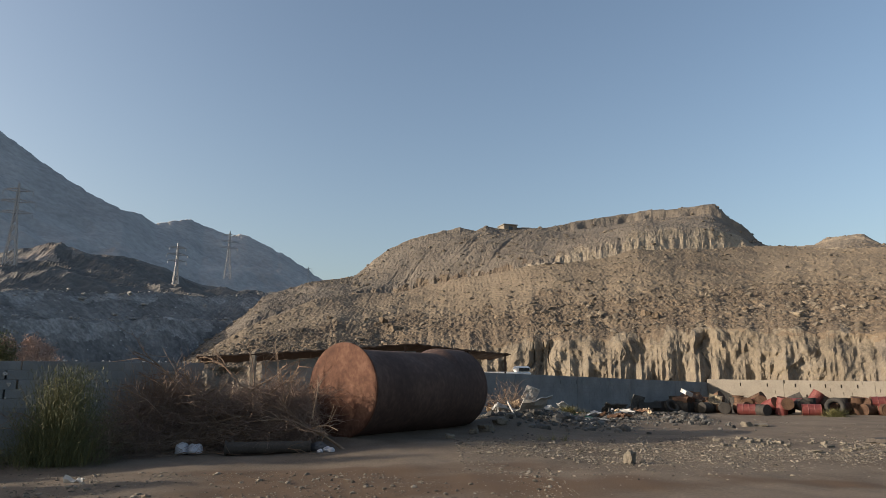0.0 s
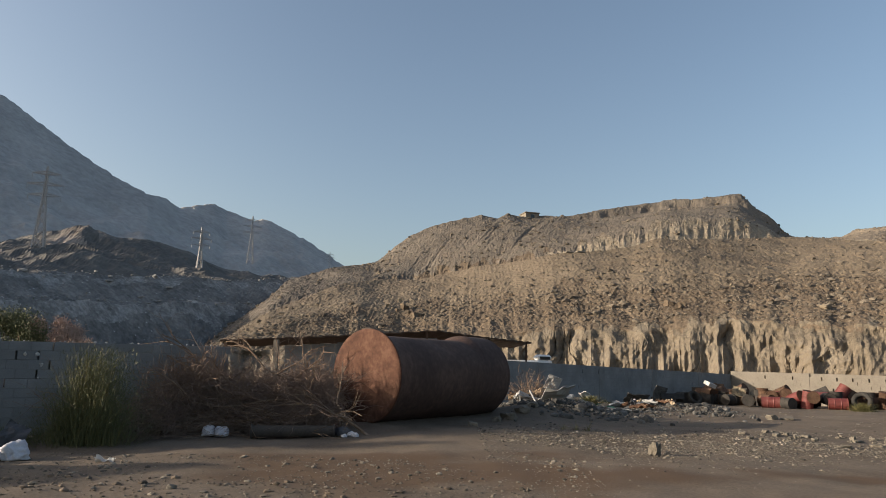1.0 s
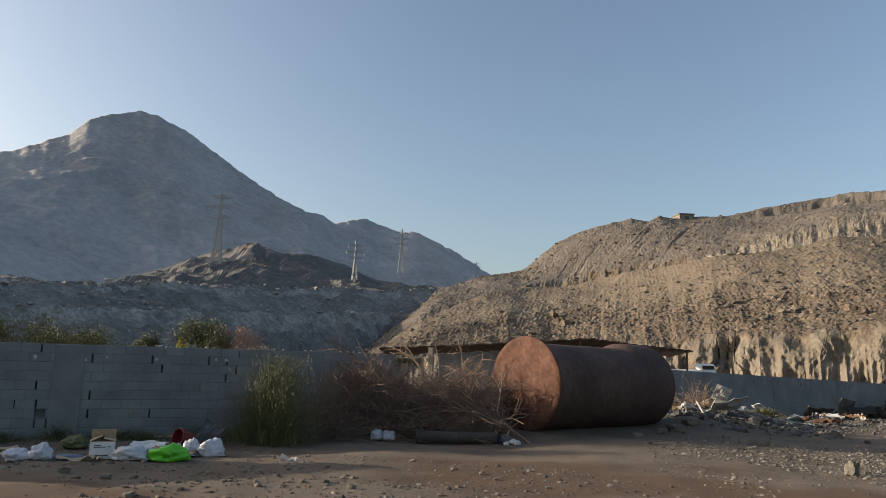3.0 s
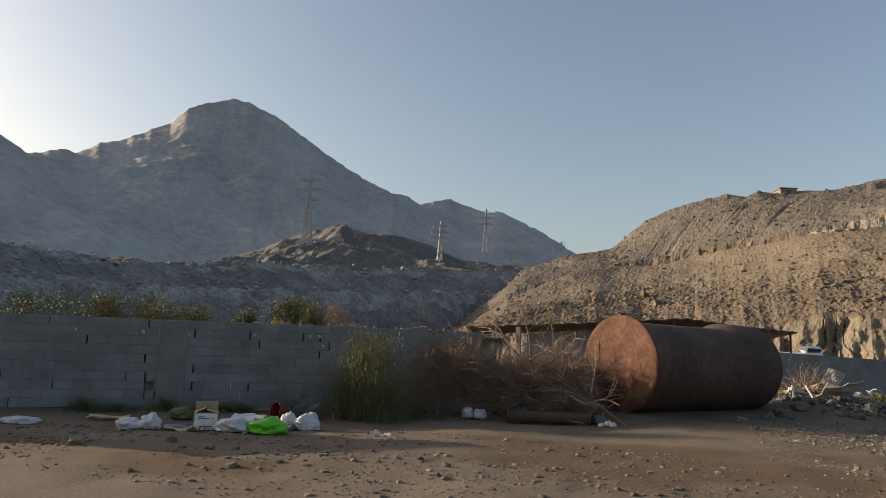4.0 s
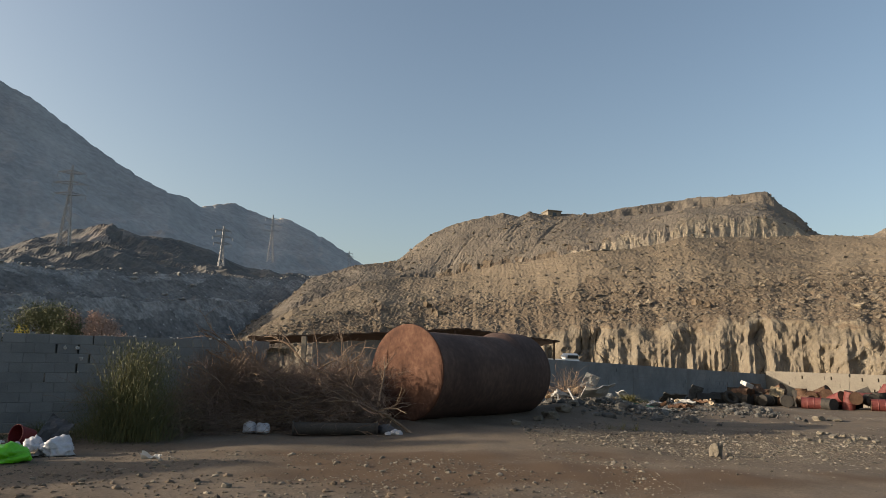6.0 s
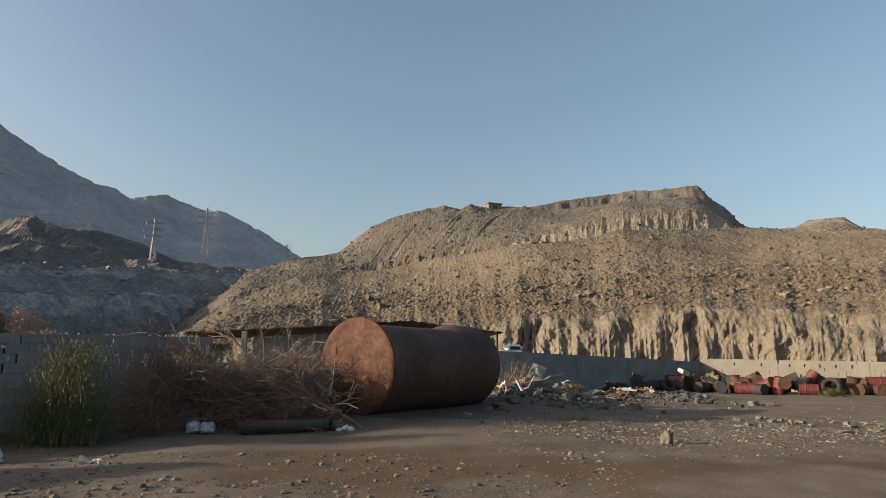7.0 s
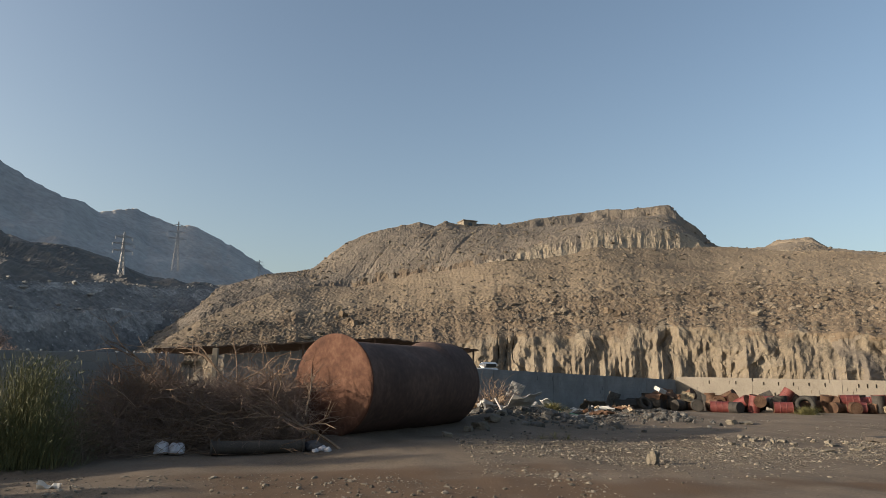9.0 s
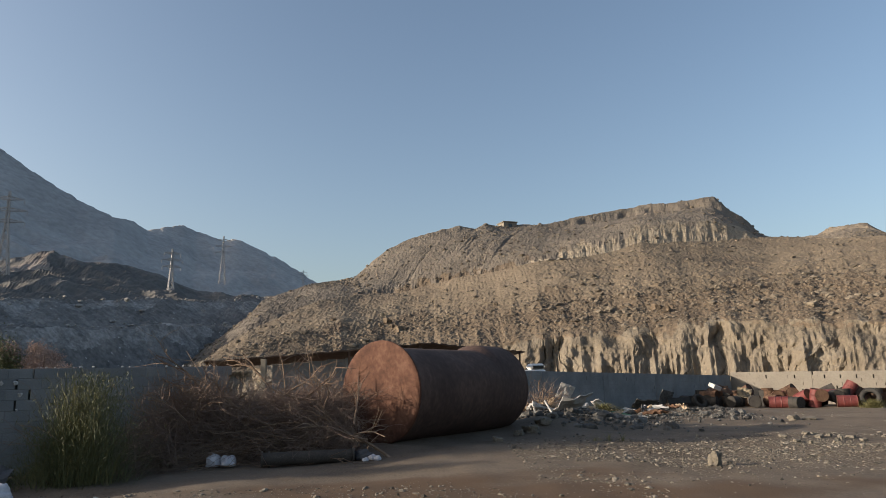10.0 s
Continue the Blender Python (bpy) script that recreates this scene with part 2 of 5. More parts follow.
def tube(verts, faces, pts, r0, r1, sides=4):
    """A tapered branch along pts, added to lists."""
    n, c = len(verts), len(pts)
    for i, p in enumerate(pts):
        d = (pts[min(i + 1, c - 1)] - pts[max(i - 1, 0)])
        d = d / (np.linalg.norm(d) + 1e-9)
        u = np.cross(d, (0.3, 0.2, 0.93))
        u = u / (np.linalg.norm(u) + 1e-9)
        v = np.cross(d, u)
        r = r0 + (r1 - r0) * i / (c - 1)
        for k in range(sides):
            a = 2 * math.pi * k / sides
            verts.append(tuple(p + r * (math.cos(a) * u + math.sin(a) * v)))
    for i in range(c - 1):
        for k in range(sides):
            k2 = (k + 1) % sides
            faces.append((n + i * sides + k, n + i * sides + k2, n + (i + 1) * sides + k2, n + (i + 1) * sides + k))


def lattice_noise(x, y, seed=0):
    """Smooth value noise on arrays, -1 to 1."""
    xi, yi = np.floor(x).astype(np.int64), np.floor(y).astype(np.int64)
    fx, fy = x - xi, y - yi
    fx, fy = fx * fx * (3 - 2 * fx), fy * fy * (3 - 2 * fy)

    def h(a, b):
        n = (a * 374761393 + b * 668265263 + seed * 1442695041) & 0xFFFFFFFF
        n = ((n ^ (n >> 13)) * 1274126177) & 0xFFFFFFFF
        return ((n ^ (n >> 16)) & 0xFFFF) / 32767.5 - 1

    return (h(xi, yi) * (1 - fx) + h(xi + 1, yi) * fx) * (1 - fy) + (h(xi, yi + 1) * (1 - fx) + h(xi + 1, yi + 1) * fx) * fy


def fractal(x, y, octaves=4, seed=0, gain=0.5):
    out, amp = 0, 1.0
    for o in range(octaves):
        out = out + amp * lattice_noise(x * 2**o + 17.3 * o, y * 2**o + 9.1 * o, seed + o)
        amp *= gain
    return out


def ridged(x, y, octaves=4, seed=0):
    out, amp = 0, 1.0
    for o in range(octaves):
        out = out + amp * (1 - 2 * np.abs(lattice_noise(x * 2**o + 3.7 * o, y * 2**o + 5.9 * o, seed + o)))
        amp *= 0.5
    return out


def grid_faces(rows, cols):
    a = np.arange(rows - 1)[:, None] * cols + np.arange(cols - 1)[None]
    return np.stack([a, a + 1, a + cols + 1, a + cols], -1).reshape(-1, 4).tolist()


def polar(az, d, z=0.0):
    """A place by its bearing from +y towards +x in degrees and its distance."""
    return (d * math.sin(radians(az)), d * math.cos(radians(az)), z)


ICO = bmesh.new()
bmesh.ops.create_icosphere(ICO, subdivisions=1, radius=1.0)
ICO_V = np.array([v.co[:] for v in ICO.verts])
ICO_F = np.array([[v.index for v in f.verts] for f in ICO.faces])
ICO.free()


def stones(name, places, sizes, mat, rng, flat=0.65, kind="stuff"):
    """Many angular stones as one mesh."""
    n = len(sizes)
    jit = 1 + rng.uniform(-0.32, 0.32, (n, len(ICO_V), 3))
    v = ICO_V[None] * jit * sizes[:, None, None] * np.stack([rng.uniform(0.7, 1.3, n), rng.uniform(0.7, 1.3, n), np.full(n, flat) * rng.uniform(0.7, 1.2, n)], -1)[:, None]
    a = rng.uniform(0, 6.28, n)
    c, s = np.cos(a)[:, None], np.sin(a)[:, None]
    v = np.stack([v[..., 0] * c - v[..., 1] * s, v[..., 0] * s + v[..., 1] * c, v[..., 2]], -1) + places[:, None]
    f = (ICO_F[None] + (np.arange(n) * len(ICO_V))[:, None, None]).reshape(-1, 3)
    return raw(name, v, f.tolist(), mat)


# ---- ground ----
def ground_z(x, y):
    """Height of the yard's earth."""
    x, y = np.asarray(x, float), np.asarray(y, float)
    z = 0.05 * fractal(x * 0.25, y * 0.25, 3, 5) + 0.018 * fractal(x * 1.6, y * 1.6, 3, 8)
    z = z - 0.10 * np.clip((y - 26) / 12, 0, 1)
    z = z + 0.22 * np.exp(-(((x - 10.5) / 3.5) ** 2 + ((y - 31.5) / 2.2) ** 2))
    z = z + 0.55 * np.exp(-(((x - 3.0) / 2.0) ** 2 + ((y - 26.0) / 2.4) ** 2))
    z = z + 0.15 * np.exp(-(((x + 1.0) / 6.0) ** 2 + ((y - 19.5) / 4.5) ** 2))
    z = z + 0.34 * np.exp(-(((x - 1.9) / 1.1) ** 2 + ((y - 22.6) / 1.6) ** 2))
    along, aside = 0.59 * (x + 2.65) + 0.807 * (y - 18.15), 0.807 * (x + 2.65) - 0.59 * (y - 18.15)
    z = z + 0.12 * np.exp(-((aside / 0.85) ** 2)) * np.clip((along + 0.6) / 0.8, 0, 1) * np.clip((6.4 - along) / 0.8, 0, 1)
    near = np.clip((y + 40) / 4, 0, 1) * np.clip((90 - np.hypot(x, y)) / 30, 0, 1)
    return z * near


def axis(fine0, fine1, step, far):
    mid = np.arange(fine0, fine1, step)
    out = [fine1]
    while out[-1] < far:
        out.append(out[-1] + max(step, (out[-1] - fine1) * 0.22 + step))
    back = [fine0 - step]
    while back[-1] > -far:
        back.append(back[-1] - max(step, (fine0 - back[-1]) * 0.22 + step))
    return np.concatenate([back[::-1], mid, out])


gx, gy = axis(-15, 20, 0.13, 3000), axis(6.5, 34, 0.13, 3000)
GX, GY = np.meshgrid(gx, gy)
GZ = ground_z(GX, GY)
# Damp and oily stains, and a broad darker patch at the left front.
wet_dark = np.exp(-(((GX + 0.9) / 4.6) ** 2 + ((GY - 11.6) / 2.5) ** 2)) + np.exp(-(((GX - 6.6) / 1.4) ** 2 + ((GY - 11.8) / 0.6) ** 2)) + 0.5 * np.exp(-(((GX - 9.0) / 2.0) ** 2 + ((GY - 14.2) / 0.5) ** 2)) + 0.75 * np.exp(-(((GX + 9.0) / 4.5) ** 2 + ((GY - 7.4) / 1.1) ** 2)) + 0.30 * fractal(GX * 0.6, GY * 0.8, 4, 301)
ground = raw("ground", np.stack([GX, GY, GZ], -1), grid_faces(len(gy), len(gx)), M_GROUND, smooth=True)
ground.data.attributes.new("damp_dark", "FLOAT", "POINT").data.foreach_set("value", np.clip((wet_dark - 0.42) * 3.2, 0, 1).astype(np.float32).ravel())
tagged(ground, "packed brown earth yard strewn with gravel and tyre tracks", "ground", kind="structure")


# ---- hills: terrain rings about the yard, each a slope with its own crest ----
def crest(az, pairs):
    p = np.array(pairs)
    return np.interp(az, p[:, 0], p[:, 1])


def elevated(r, e):
    return 1.65 + r * np.tan(np.radians(e))


# quarried hill: sandstone cut at its foot, scree, a bench and grey spoil above
az = np.linspace(-23, 66, 1150)
foot = 63 - 0.10 * (az - 8) - 5 * np.clip((az - 24) / 20, 0, 1) - 6 * np.clip((-az - 4) / 12, 0, 1)
gully = ridged(az * 0.62, az * 0 + 3.3, 3, 21)
e_cut = crest(az, [(-23, 0.3), (-17, 1.0), (-6, 2.3), (7.6, 3.25), (16.6, 3.4), (21, 3.9), (30, 3.45), (40, 3.2), (66, 3.0)]) + 0.14 * fractal(az * 0.8, az * 0, 3, 4)
e_bench = crest(az + 0.6, [(-23, -1), (-19.5, 1.6), (-15.6, 4.3), (-10, 6.6), (-7.9, 7.0), (-2.3, 7.5), (2.5, 8.6), (8.8, 9.45), (14.6, 10.1), (17, 10.7), (26.4, 10.05), (30, 9.75), (34.3, 9.35), (40.3, 8.4), (66, 6.5)])
e_top = crest(az + 0.6, [(-23, -1), (-19.5, 2.0), (-17.6, 3.5), (-15.6, 5.25), (-14.4, 6.7), (-10.1, 8.1), (-7, 8.6), (-4.2, 10.85), (-2.3, 11.8), (2.1, 12.8), (3.5, 12.5), (4.3, 13.0), (5.5, 12.7), (9.9, 12.6), (13.4, 13.25), (17.0, 13.5), (17.3, 13.65),
                   (23.2, 13.7), (23.6, 13.2), (24.2, 12.4), (25.0, 11.9), (25.5, 11.4), (26.4, 10.1), (29.9, 9.8), (30.8, 10.35), (33.2, 10.4), (34.3, 9.45), (40.3, 8.45), (66, 6.6)]) + 0.05 * fractal(az * 1.7, az * 0 + 7, 3, 9)
r_bench = crest(az, [(-23, 75), (-15, 88), (-5, 100), (9, 94), (17, 100), (27, 112), (45, 104), (66, 100)])
r_top = crest(az, [(-23, 92), (-15, 112), (-5, 125), (6, 134), (15, 150), (24, 156), (26.3, 150), (30, 130), (66, 120)])
r_bench, r_top = (np.convolve(np.pad(q, 60, mode="edge"), np.hanning(121) / np.hanning(121).sum(), mode="valid") for q in (r_bench, r_top))
cols = np.concatenate([np.linspace(0, 1, 44), np.linspace(1, 2, 190)[1:], np.linspace(2, 2.3, 10)[1:], np.linspace(2.3, 3, 110)[1:], np.linspace(3, 4, 14)[1:]])
U, A = np.meshgrid(cols, az)
seg = lambda a, b: np.clip((U - a) / (b - a), 0, 1)  # noqa: E731
G2 = (foot + 1.1 * (1 - gully))[:, None]
RC = (foot + 5.0)[:, None]
R = G2 + (RC - G2) * seg(0, 1) + (r_bench[:, None] - RC) * seg(1, 2) + 5 * seg(2, 2.3) + (r_top - r_bench - 5)[:, None] * seg(2.3, 3) + 150 * seg(3, 4)
e_soft = np.convolve(np.pad(e_top, 25, mode="edge"), np.hanning(51) / np.hanning(51).sum(), mode="valid")
z_cut, z_b, z_t = elevated(RC, e_cut[:, None]), elevated(r_bench[:, None], e_bench[:, None]), elevated(r_top[:, None], e_soft[:, None] + (e_top - e_soft)[:, None] * seg(2.75, 3) ** 2)
z_t = np.maximum(z_t, z_b + 0.3)
scarp = 0.13 * np.interp(A, [4, 9, 14, 24.5, 25.6], [0.1, 0.45, 1, 1, 0.3])
Z = -0.5 + (z_cut + 0.5) * seg(0, 1) ** 0.75 + (z_b - z_cut) * (0.86 * seg(1, 2) + 0.14 * seg(1, 2) ** 2) + (z_t - z_b) * ((1 - scarp) * (0.8 * seg(2.3, 3) + 0.2 * (1 - (1 - seg(2.3, 3)) ** 2)) + scarp * seg(2.31, 2.40)) - (z_t + 20) * seg(3, 4)
X0, Y0 = R * np.sin(np.radians(A)), R * np.cos(np.radians(A))
inner = np.clip(U * 6, 0, 1) * np.clip((4 - U) * 3, 0, 1)
on_slope = seg(0.85, 1.15)
coarse = np.interp(U, [1.0, 1.35, 1.6, 2.2, 2.4, 3.0], [1.15, 1.15, 0.75, 0.6, 0.8, 0.8])
rough = 0.30 * fractal(X0 * 0.16, Y0 * 0.16, 3, 31) + on_slope * coarse * (0.13 * np.maximum(0, fractal(X0 * 0.75, Y0 * 0.75, 3, 41)) + 0.16 * np.abs(fractal(X0 * 2.1, Y0 * 2.1, 2, 47)))
fade_crest = 1 - 0.6 * np.exp(-(((U - 3) / 0.03) ** 2))
Z = Z + rough * inner * fade_crest
# runnels down the spoil and fluting in the cut face
lean = A - 6.5 * (U - 2.3)
Z = Z - seg(2.3, 2.45) * (1 - 0.6 * seg(2.93, 3)) * np.interp(A, [-10, -6, 7, 11], [0, 1, 1, 0.25]) * (0.30 * np.maximum(0, ridged(lean * 0.45, U * 0.8, 3, 61) - 0.75) + 0.10 * np.maximum(0, ridged(lean * 1.4 + 0.6 * fractal(A, U * 5, 2, 68), U * 1.2, 3, 64) - 0.4)) * np.clip(0.7 + 0.9 * fractal(A * 0.3, U * 3, 3, 63), 0.1, 1.6)
# flat caprock with a low cliff round the highest part
cap = np.interp(A, [8, 12, 24.6, 25.2], [0, 1, 1, 0.2])
Z = Z - 1.5 * cap * seg(2.45, 2.88) * (1 - seg(2.885 + 0.02 * fractal(A * 0.9, U * 0, 3, 66), 2.92))
flute = (1 - seg(0.7, 1.25)) * np.clip(U * 12, 0, 1)
warp = 0.9 * fractal(A * 0.30, U * 1.4, 3, 77)
crack = np.maximum(0, 1 - 9 * np.abs(lattice_noise(A * 0.8 + warp, U * 0.9, 71))) * np.clip(lattice_noise(A * 0.33, U * 1.2, 73) + 0.45, 0, 1)
pocket = np.clip(lattice_noise(A * 0.62 + 0.7 * warp, U * 0.8, 75) - 0.12, 0, 1) * np.exp(-(((U - 0.80) / 0.22) ** 2))
apron = 1.1 * np.clip(lattice_noise(A * 0.5 + 0.4 * warp, U * 0 + 2, 76) + 0.2, 0, 1) * (1 - seg(0.0, 0.75))
push = flute * (0.75 * fractal(A * 0.42, U * 1.6, 4, 70) + 0.30 * ridged(A * 0.5 + warp, U * 1.8, 4, 74) - 0.55 * crack - 2.6 * pocket + apron + 0.22 * fractal(A * 2.2 + warp, U * 6, 4, 79))
R2 = R - push
bench_cut = np.interp(A, [5, 10], [0.5, 0.4]) * np.exp(-(((U - 2.34) / 0.05) ** 2)) * (0.6 + 0.7 * fractal(A * 2.6, U * 14, 4, 83))
R2 = R2 + bench_cut
X, Y = R2 * np.sin(np.radians(A)), R2 * np.cos(np.radians(A))
fu = 0.5 * (U[:-1, :-1] + U[1:, 1:])
fa = 0.5 * (A[:-1, :-1] + A[1:, 1:])
edge = 0.07 * fractal(fa * 1.3, fu * 9, 3, 91)
grey_end = (fa > 32 + 10 * edge) & (fractal(fa * 0.6, fu * 2.5, 3, 97) > -0.25)
idx = np.where(fu < 0.97 + 1.6 * edge, np.where(grey_end, 2, 0), np.where(fu < 2.27 + 0.15 * edge, 1, np.where((fu > 2.28) & (fu < 2.36 + edge * 0.6 + np.interp(fa, [-6, 5, 10, 16, 25], [0, 0.0, 0.01, 0.03, 0.10])) & (fa > 7 + 30 * edge), 4, 2)))
idx = np.where((idx == 1) & (fu < 1.42 + 1.8 * edge + 0.12 * fractal(fa * 0.3, fu * 3, 2, 99)), 3, idx)
idx = np.where((fu > 2.27) & (fu < 2.37 + edge) & (idx == 2) & (fa > -8), 3, idx)
HILL = (A[:, 0], U, X, Y, Z)
hill = raw("hillside", np.stack([X, Y, Z], -1), grid_faces(*U.shape), [M_CLIFF, M_SLOPE, M_UPPER, M_LOWER, M_BAND], smooth=False, index=idx.ravel())
tagged(hill, "quarried desert hill with a sandstone cut, scree slope and grey spoil top", "hill", kind="structure")

# loose stones on the scree
rng = np.random.default_rng(4)
nst = 62000
ii, jj = rng.integers(5, U.shape[0] - 5, nst), rng.integers(46, U.shape[1] - 15, nst)
dense = fractal(X[ii, jj] * 0.06, Y[ii, jj] * 0.06, 3, 101) + rng.uniform(-0.6, 0.6, nst)
lvl = U[ii, jj]
keep = (dense > -0.1) & ((lvl < 1.5) | (lvl > 2.3) | (rng.random(nst) < 0.45))
pl = np.stack([X[ii, jj], Y[ii, jj], Z[ii, jj]], -1)[keep]
scree = stones("scree_stones", pl, np.minimum(0.060 * rng.pareto(2.3, len(pl)) + 0.05, 0.42) * np.interp(lvl[keep], [1.0, 1.4, 1.7, 2.25, 2.4], [1.0, 1.0, 0.9, 0.85, 0.95]), material("scree stone", [(0.080, 0.067, 0.055), (0.130, 0.109, 0.085), (0.172, 0.144, 0.111)], 0.3, 4, 0.95, bump=0, island=0.4), rng, 0.7)
tagged(scree, "loose grey and tan stones on the scree slope", "rubble", kind="stuff")


def on_hill(az_deg, el_deg):
    """The point of the hillside at a bearing and an elevation as seen from the yard."""
    a, u, x, y, z = HILL
    i = int(np.argmin(np.abs(a - az_deg)))
    ok = (u[i] > 1.02) & (u[i] < 3)
    e = np.degrees(np.arctan2(z[i] - 1.65, np.hypot(x[i], y[i])))
    j = int(np.argmin(np.where(ok, np.abs(e - el_deg), 99)))
    return np.array([x[i, j], y[i, j], z[i, j]])


for k, (a, e, sz, col) in enumerate(((-5.31, 5.3, 0.62, "pale"), (-5.0, 4.7, 0.75, "dark"), (-4.5, 4.3, 0.6, "dark"), (-4.2, 4.0, 0.7, "dark"), (-5.6, 4.5, 0.5, "dark"), (-3.6, 4.2, 0.5, "dark"), (-6.4, 4.9, 0.45, "pale"), (-9.5, 5.0, 0.4, "dark"),
                                     (16.8, 5.2, 0.75, "dark"), (17.5, 5.0, 0.6, "dark"), (12.5, 6.2, 0.45, "dark"), (21.5, 6.6, 0.4, "pale"), (27.8, 4.8, 0.55, "pale"), (4.0, 6.0, 0.4, "dark"), (14.8, 7.9, 0.35, "pale"), (24.2, 5.3, 0.5, "dark"))):
    bm = bmesh.new()
    bmesh.ops.create_icosphere(bm, subdivisions=3, radius=1.0)
    for v in bm.verts:
        q = v.co.copy()
        c = Vector([math.copysign(min(abs(w), 0.66), w) for w in q]) * 1.3
        v.co = c * sz * (0.6 + 0.35 * noise.noise(q * 1.2 + Vector((k * 3.3, 1, 2))) + 0.12 * noise.noise(q * 4 + Vector((k, 0, 0))))
    me = bpy.data.meshes.new("hill_boulder")
    bm.to_mesh(me)
    bm.free()
    me.materials.append(M_BAND if col == "pale" else M_LOWER)
    ob = new("hill_boulder", me)
    ob.matrix_basis = Matrix.Translation(Vector(on_hill(a, e)) + Vector((0, 0, 0.12 * sz))) @ pose(0, 0, 0, 20 * math.sin(k), 15, 47 * k)
    tagged(ob, "pale angular boulder lying on the scree slope" if col == "pale" else "brown angular boulder lying on the scree slope", "boulder", "boulders on the hillside")

# dark slag bank in the shade, running back beside the yard
az = np.linspace(-112, -12, 620)
r_rim = crest(az, [(-112, 52), (-80, 56), (-55, 66), (-35, 88), (-20, 118), (-12, 135)])
e_rim = crest(az, [(-112, 6.5), (-55, 6.1), (-51, 5.75), (-47.5, 5.45), (-43.5, 5.55), (-34.8, 6.05), (-25, 6.35), (-12, 6.7)])
cols = np.concatenate([np.linspace(0, 1, 120), np.linspace(1, 2, 40)[1:]])
U, A = np.meshgrid(cols, az)
s1, s2 = np.clip(U, 0, 1), np.clip(U - 1, 0, 1)
zr = elevated(r_rim, e_rim)[:, None]
r_foot = r_rim[:, None] - 1.25 * zr - 6
step = 0.45 + 0.06 * fractal(A * 0.1, A * 0, 2, 3)
R = r_foot + (r_rim[:, None] - r_foot) * s1 + 90 * s2
terr = np.where(s1 < step, s1 / step * 0.66, np.where(s1 < step + 0.22, 0.66 + (s1 - step) * 0.2, 0.704 + (s1 - step - 0.22) / (0.78 - step) * 0.296))
X, Y = R * np.sin(np.radians(A)), R * np.cos(np.radians(A))
Z = -0.6 + (zr + 0.6) * terr + 3.5 * s2 + (0.45 * fractal(X * 0.12, Y * 0.12, 4, 131) + 0.3 * np.abs(fractal(X * 0.7, Y * 0.7, 3, 137))) * np.clip(U * 5, 0, 1) * (1 - 0.7 * s2)
f1 = 0.5 * (U[:-1, :-1] + U[1:, 1:])
fb, fs = 0.5 * (A[:-1, :-1] + A[1:, 1:]), 0.5 * (step[:-1, :-1] + step[1:, 1:])
pale = np.exp(-(((f1 - fs + 0.04) / 0.07) ** 2)) + np.exp(-(((f1 - 0.93) / 0.09) ** 2)) + 0.75 * fractal(fb * 0.5, f1 * 5, 4, 141)
bank = raw("slag_bank", np.stack([X, Y, Z], -1), grid_faces(*U.shape), [M_DARK, M_PALE_SLAG], smooth=False, index=(pale > 0.85).ravel())
tagged(bank, "dark terraced slag embankment in shade, flecked with pale stones", "embankment", kind="structure")
rim = rng.integers(0, U.shape[0], 1500)
jr = np.where(rng.random(1500) < 0.3, 119, np.where(rng.random(1500) < 0.5, 70, rng.integers(60, 119, 1500)))
pl = np.stack([X[rim, jr], Y[rim, jr], Z[rim, jr]], -1) + rng.normal(0, 1.0, (1500, 3)) * (1, 1, 0.08)
tagged(stones("bank_stones", pl, 0.09 + 0.12 * rng.pareto(3.0, 1500).clip(0, 3), material("pale slag stone", [(0.16, 0.16, 0.155), (0.36, 0.35, 0.33)], 0.4, 5, 0.95, bump=0), rng), "pale stones along the embankment rims", "rubble", kind="stuff")

# foothill behind the bank, then the mountain
az = np.linspace(-115, -5, 560)
e_foot = crest(az, [(-115, 5), (-60, 4.6), (-50, 4.9), (-43.2, 5.7), (-40.4, 6.3), (-36.5, 8.0), (-32.8, 9.6), (-30.5, 10.2), (-27.6, 9.8), (-24.8, 9.6), (-22.3, 9.0), (-19.7, 8.0), (-16, 7.3), (-12, 6.9), (-5, 6.8)]) + 0.14 * fractal(az * 0.6, az * 0, 3, 3) - 0.5
r_f1 = crest(az, [(-115, 150), (-60, 195), (-45, 232), (-31, 300), (-24, 330), (-5, 340)])
r_f0 = 0.65 * r_f1
e_low = crest(az, [(-115, 4), (-55, 4.5), (-40, 5.0), (-12, 6.2), (-5, 6.2)])
cols = np.concatenate([np.linspace(0, 1, 120), np.linspace(1, 2, 30)[1:]])
U, A = np.meshgrid(cols, az)
s1, s2 = np.clip(U, 0, 1), np.clip(U - 1, 0, 1)
R = r_f0[:, None] + (r_f1 - r_f0)[:, None] * s1 + 160 * s2
X, Y = R * np.sin(np.radians(A)), R * np.cos(np.radians(A))
zl, zh = elevated(r_f0, e_low)[:, None], elevated(r_f1, e_foot)[:, None]
Z = zl + (zh - zl) * s1 - 25 * s2 + (2.6 * fractal(X * 0.02, Y * 0.02, 4, 151) + 1.8 * ridged(X * 0.07, Y * 0.07, 5, 157)) * np.clip(s1 * 4, 0, 1) * (1 - 0.8 * np.exp(-(((U - 1) / 0.1) ** 2)))
FOOT = (X, Y, Z)
f1, fb = 0.5 * (U[:-1, :-1] + U[1:, 1:]), 0.5 * (A[:-1, :-1] + A[1:, 1:])
